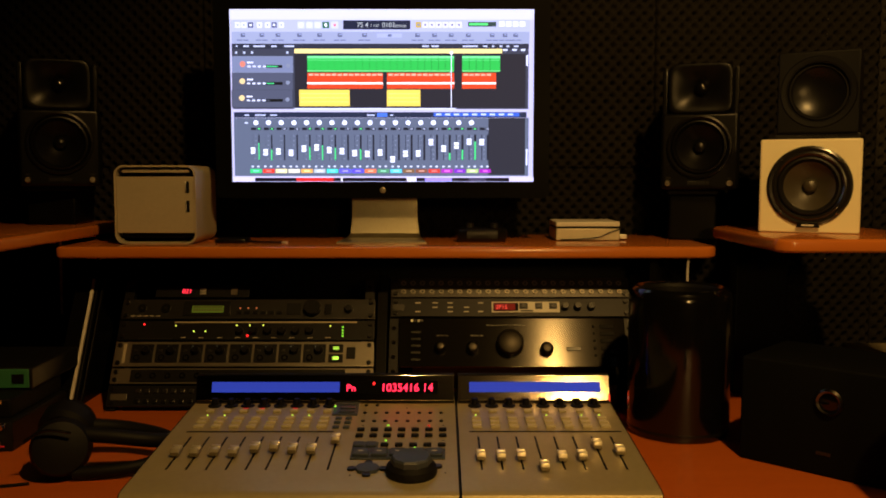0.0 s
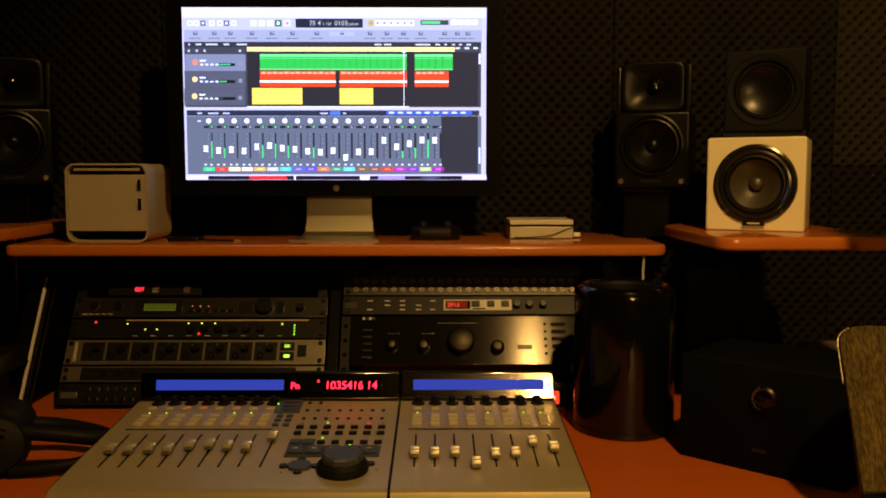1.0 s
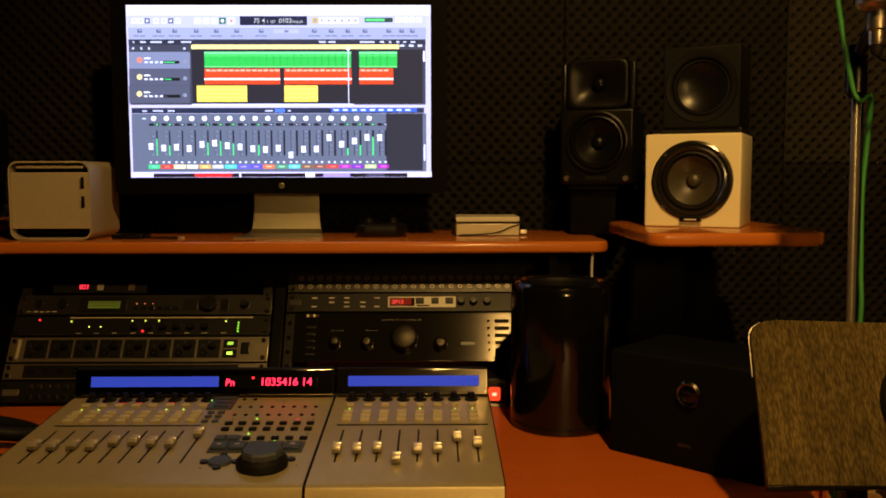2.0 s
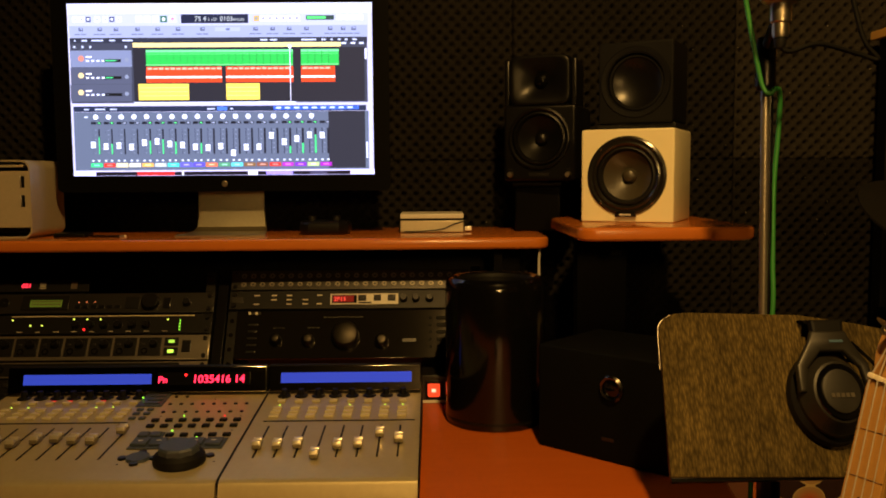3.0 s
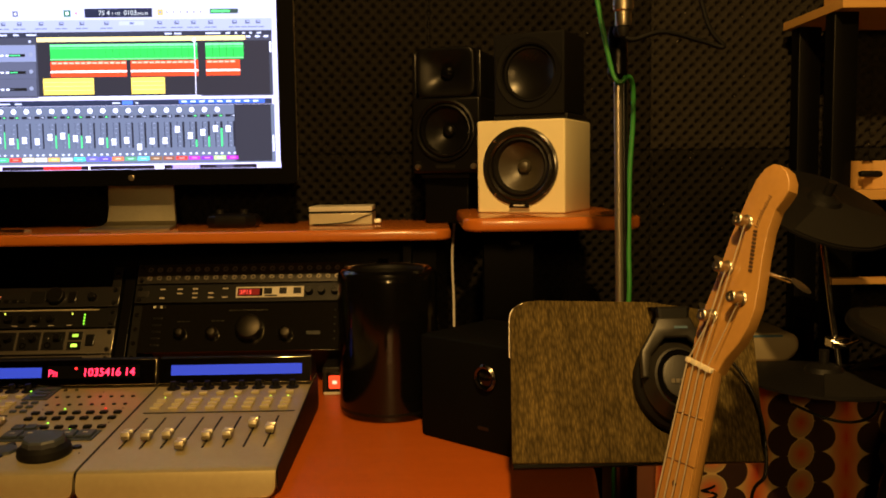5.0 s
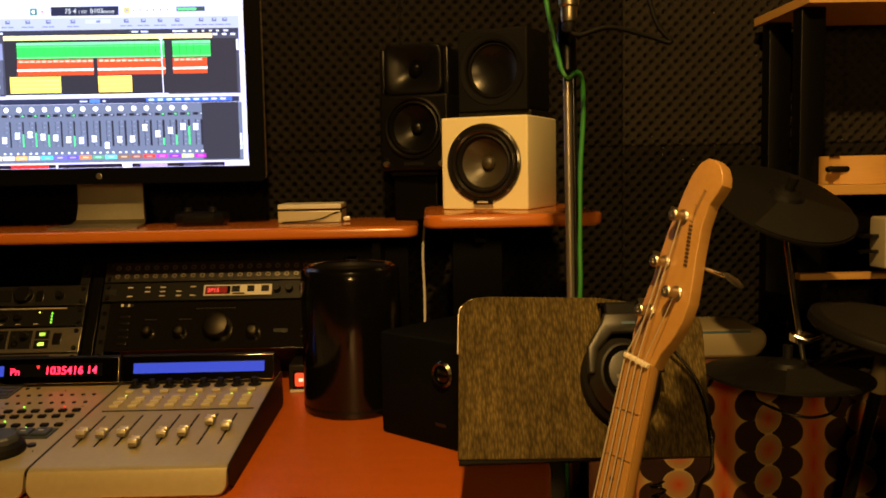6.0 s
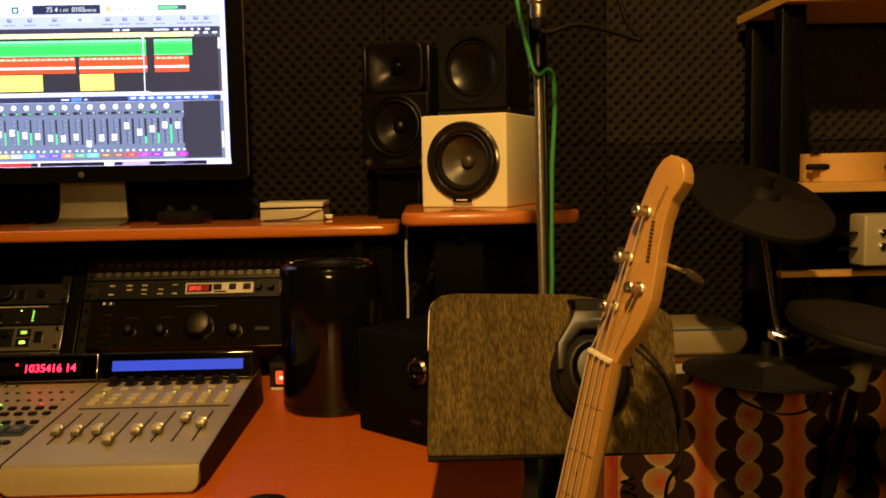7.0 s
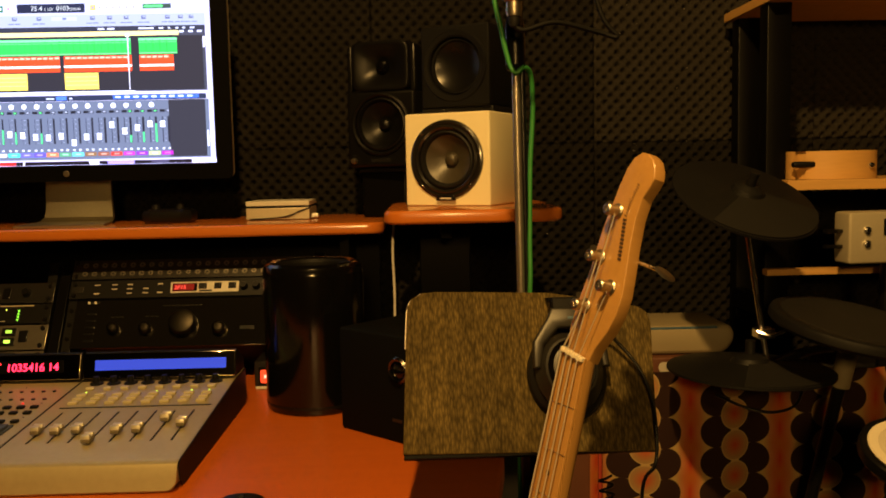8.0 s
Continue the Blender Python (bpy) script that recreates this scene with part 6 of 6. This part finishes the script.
# ---- foam on the wall, one panel after another ----
def foam_panel(x0, x1, z0, z1):
    P = 0.0275
    nx, nz = int((x1 - x0) / 0.0037), int((z1 - z0) / 0.0037)
    xs, zs = np.linspace(x0, x1, nx + 1), np.linspace(z0, z1, nz + 1)
    gx, gz = np.meshgrid(xs, zs, indexing="ij")
    bumps = np.cos(2 * np.pi * gx / P) * np.cos(2 * np.pi * gz / P)
    hgt = 0.019 * (1 - np.clip(0.15 - bumps, 0.0, 1.2) ** 1.3 / 1.2) + 0.003 * np.sin(gx * 7 + gz * 3)
    rim = np.minimum.reduce([gx - x0, x1 - gx, gz - z0, z1 - gz])
    hgt = hgt * np.clip(0.55 + rim / 0.004, 0.0, 1.0) + 0.006
    co = np.stack([gx, 1.862 - 0.012 - hgt, gz], -1).reshape(-1, 3)
    idx = np.arange((nx + 1) * (nz + 1)).reshape(nx + 1, nz + 1)
    q = np.stack([idx[:-1, :-1], idx[1:, :-1], idx[1:, 1:], idx[:-1, 1:]], -1).reshape(-1, 4)
    me = bpy.data.meshes.new("foam_panel")
    me.from_pydata(co.tolist(), [], q.tolist())
    me.polygons.foreach_set("use_smooth", [True] * len(me.polygons))
    # panels at the upper right take the paler foam colour
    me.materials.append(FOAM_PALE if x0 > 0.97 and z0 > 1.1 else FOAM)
    ob = new("foam_panel", me)
    ob.parent = wall_n
    return ob


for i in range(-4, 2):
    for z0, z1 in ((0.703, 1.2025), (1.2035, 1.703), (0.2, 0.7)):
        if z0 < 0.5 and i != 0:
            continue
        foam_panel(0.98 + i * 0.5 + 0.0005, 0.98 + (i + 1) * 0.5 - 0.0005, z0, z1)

# pale lint caught in the foam; the specks also paint in its tiny glints
lr = random.Random(11)
bm = bmesh.new()
for k in range(150):
    x, z = lr.uniform(0.35, 1.5), lr.uniform(0.95, 1.6)
    if lr.random() > 0.35 + 0.65 * (x - 0.35) / 1.15:
        continue
    r = lr.uniform(0.0004, 0.001)
    bmesh.ops.create_icosphere(bm, subdivisions=1, radius=r, matrix=at(x, 1.828 + lr.uniform(-0.004, 0.001), z))
lint = part("lint", bm, LIGHTPRINT, None)
tagged(lint, "pale specks of lint and painted glints on the acoustic foam", "lint", "", "stuff")
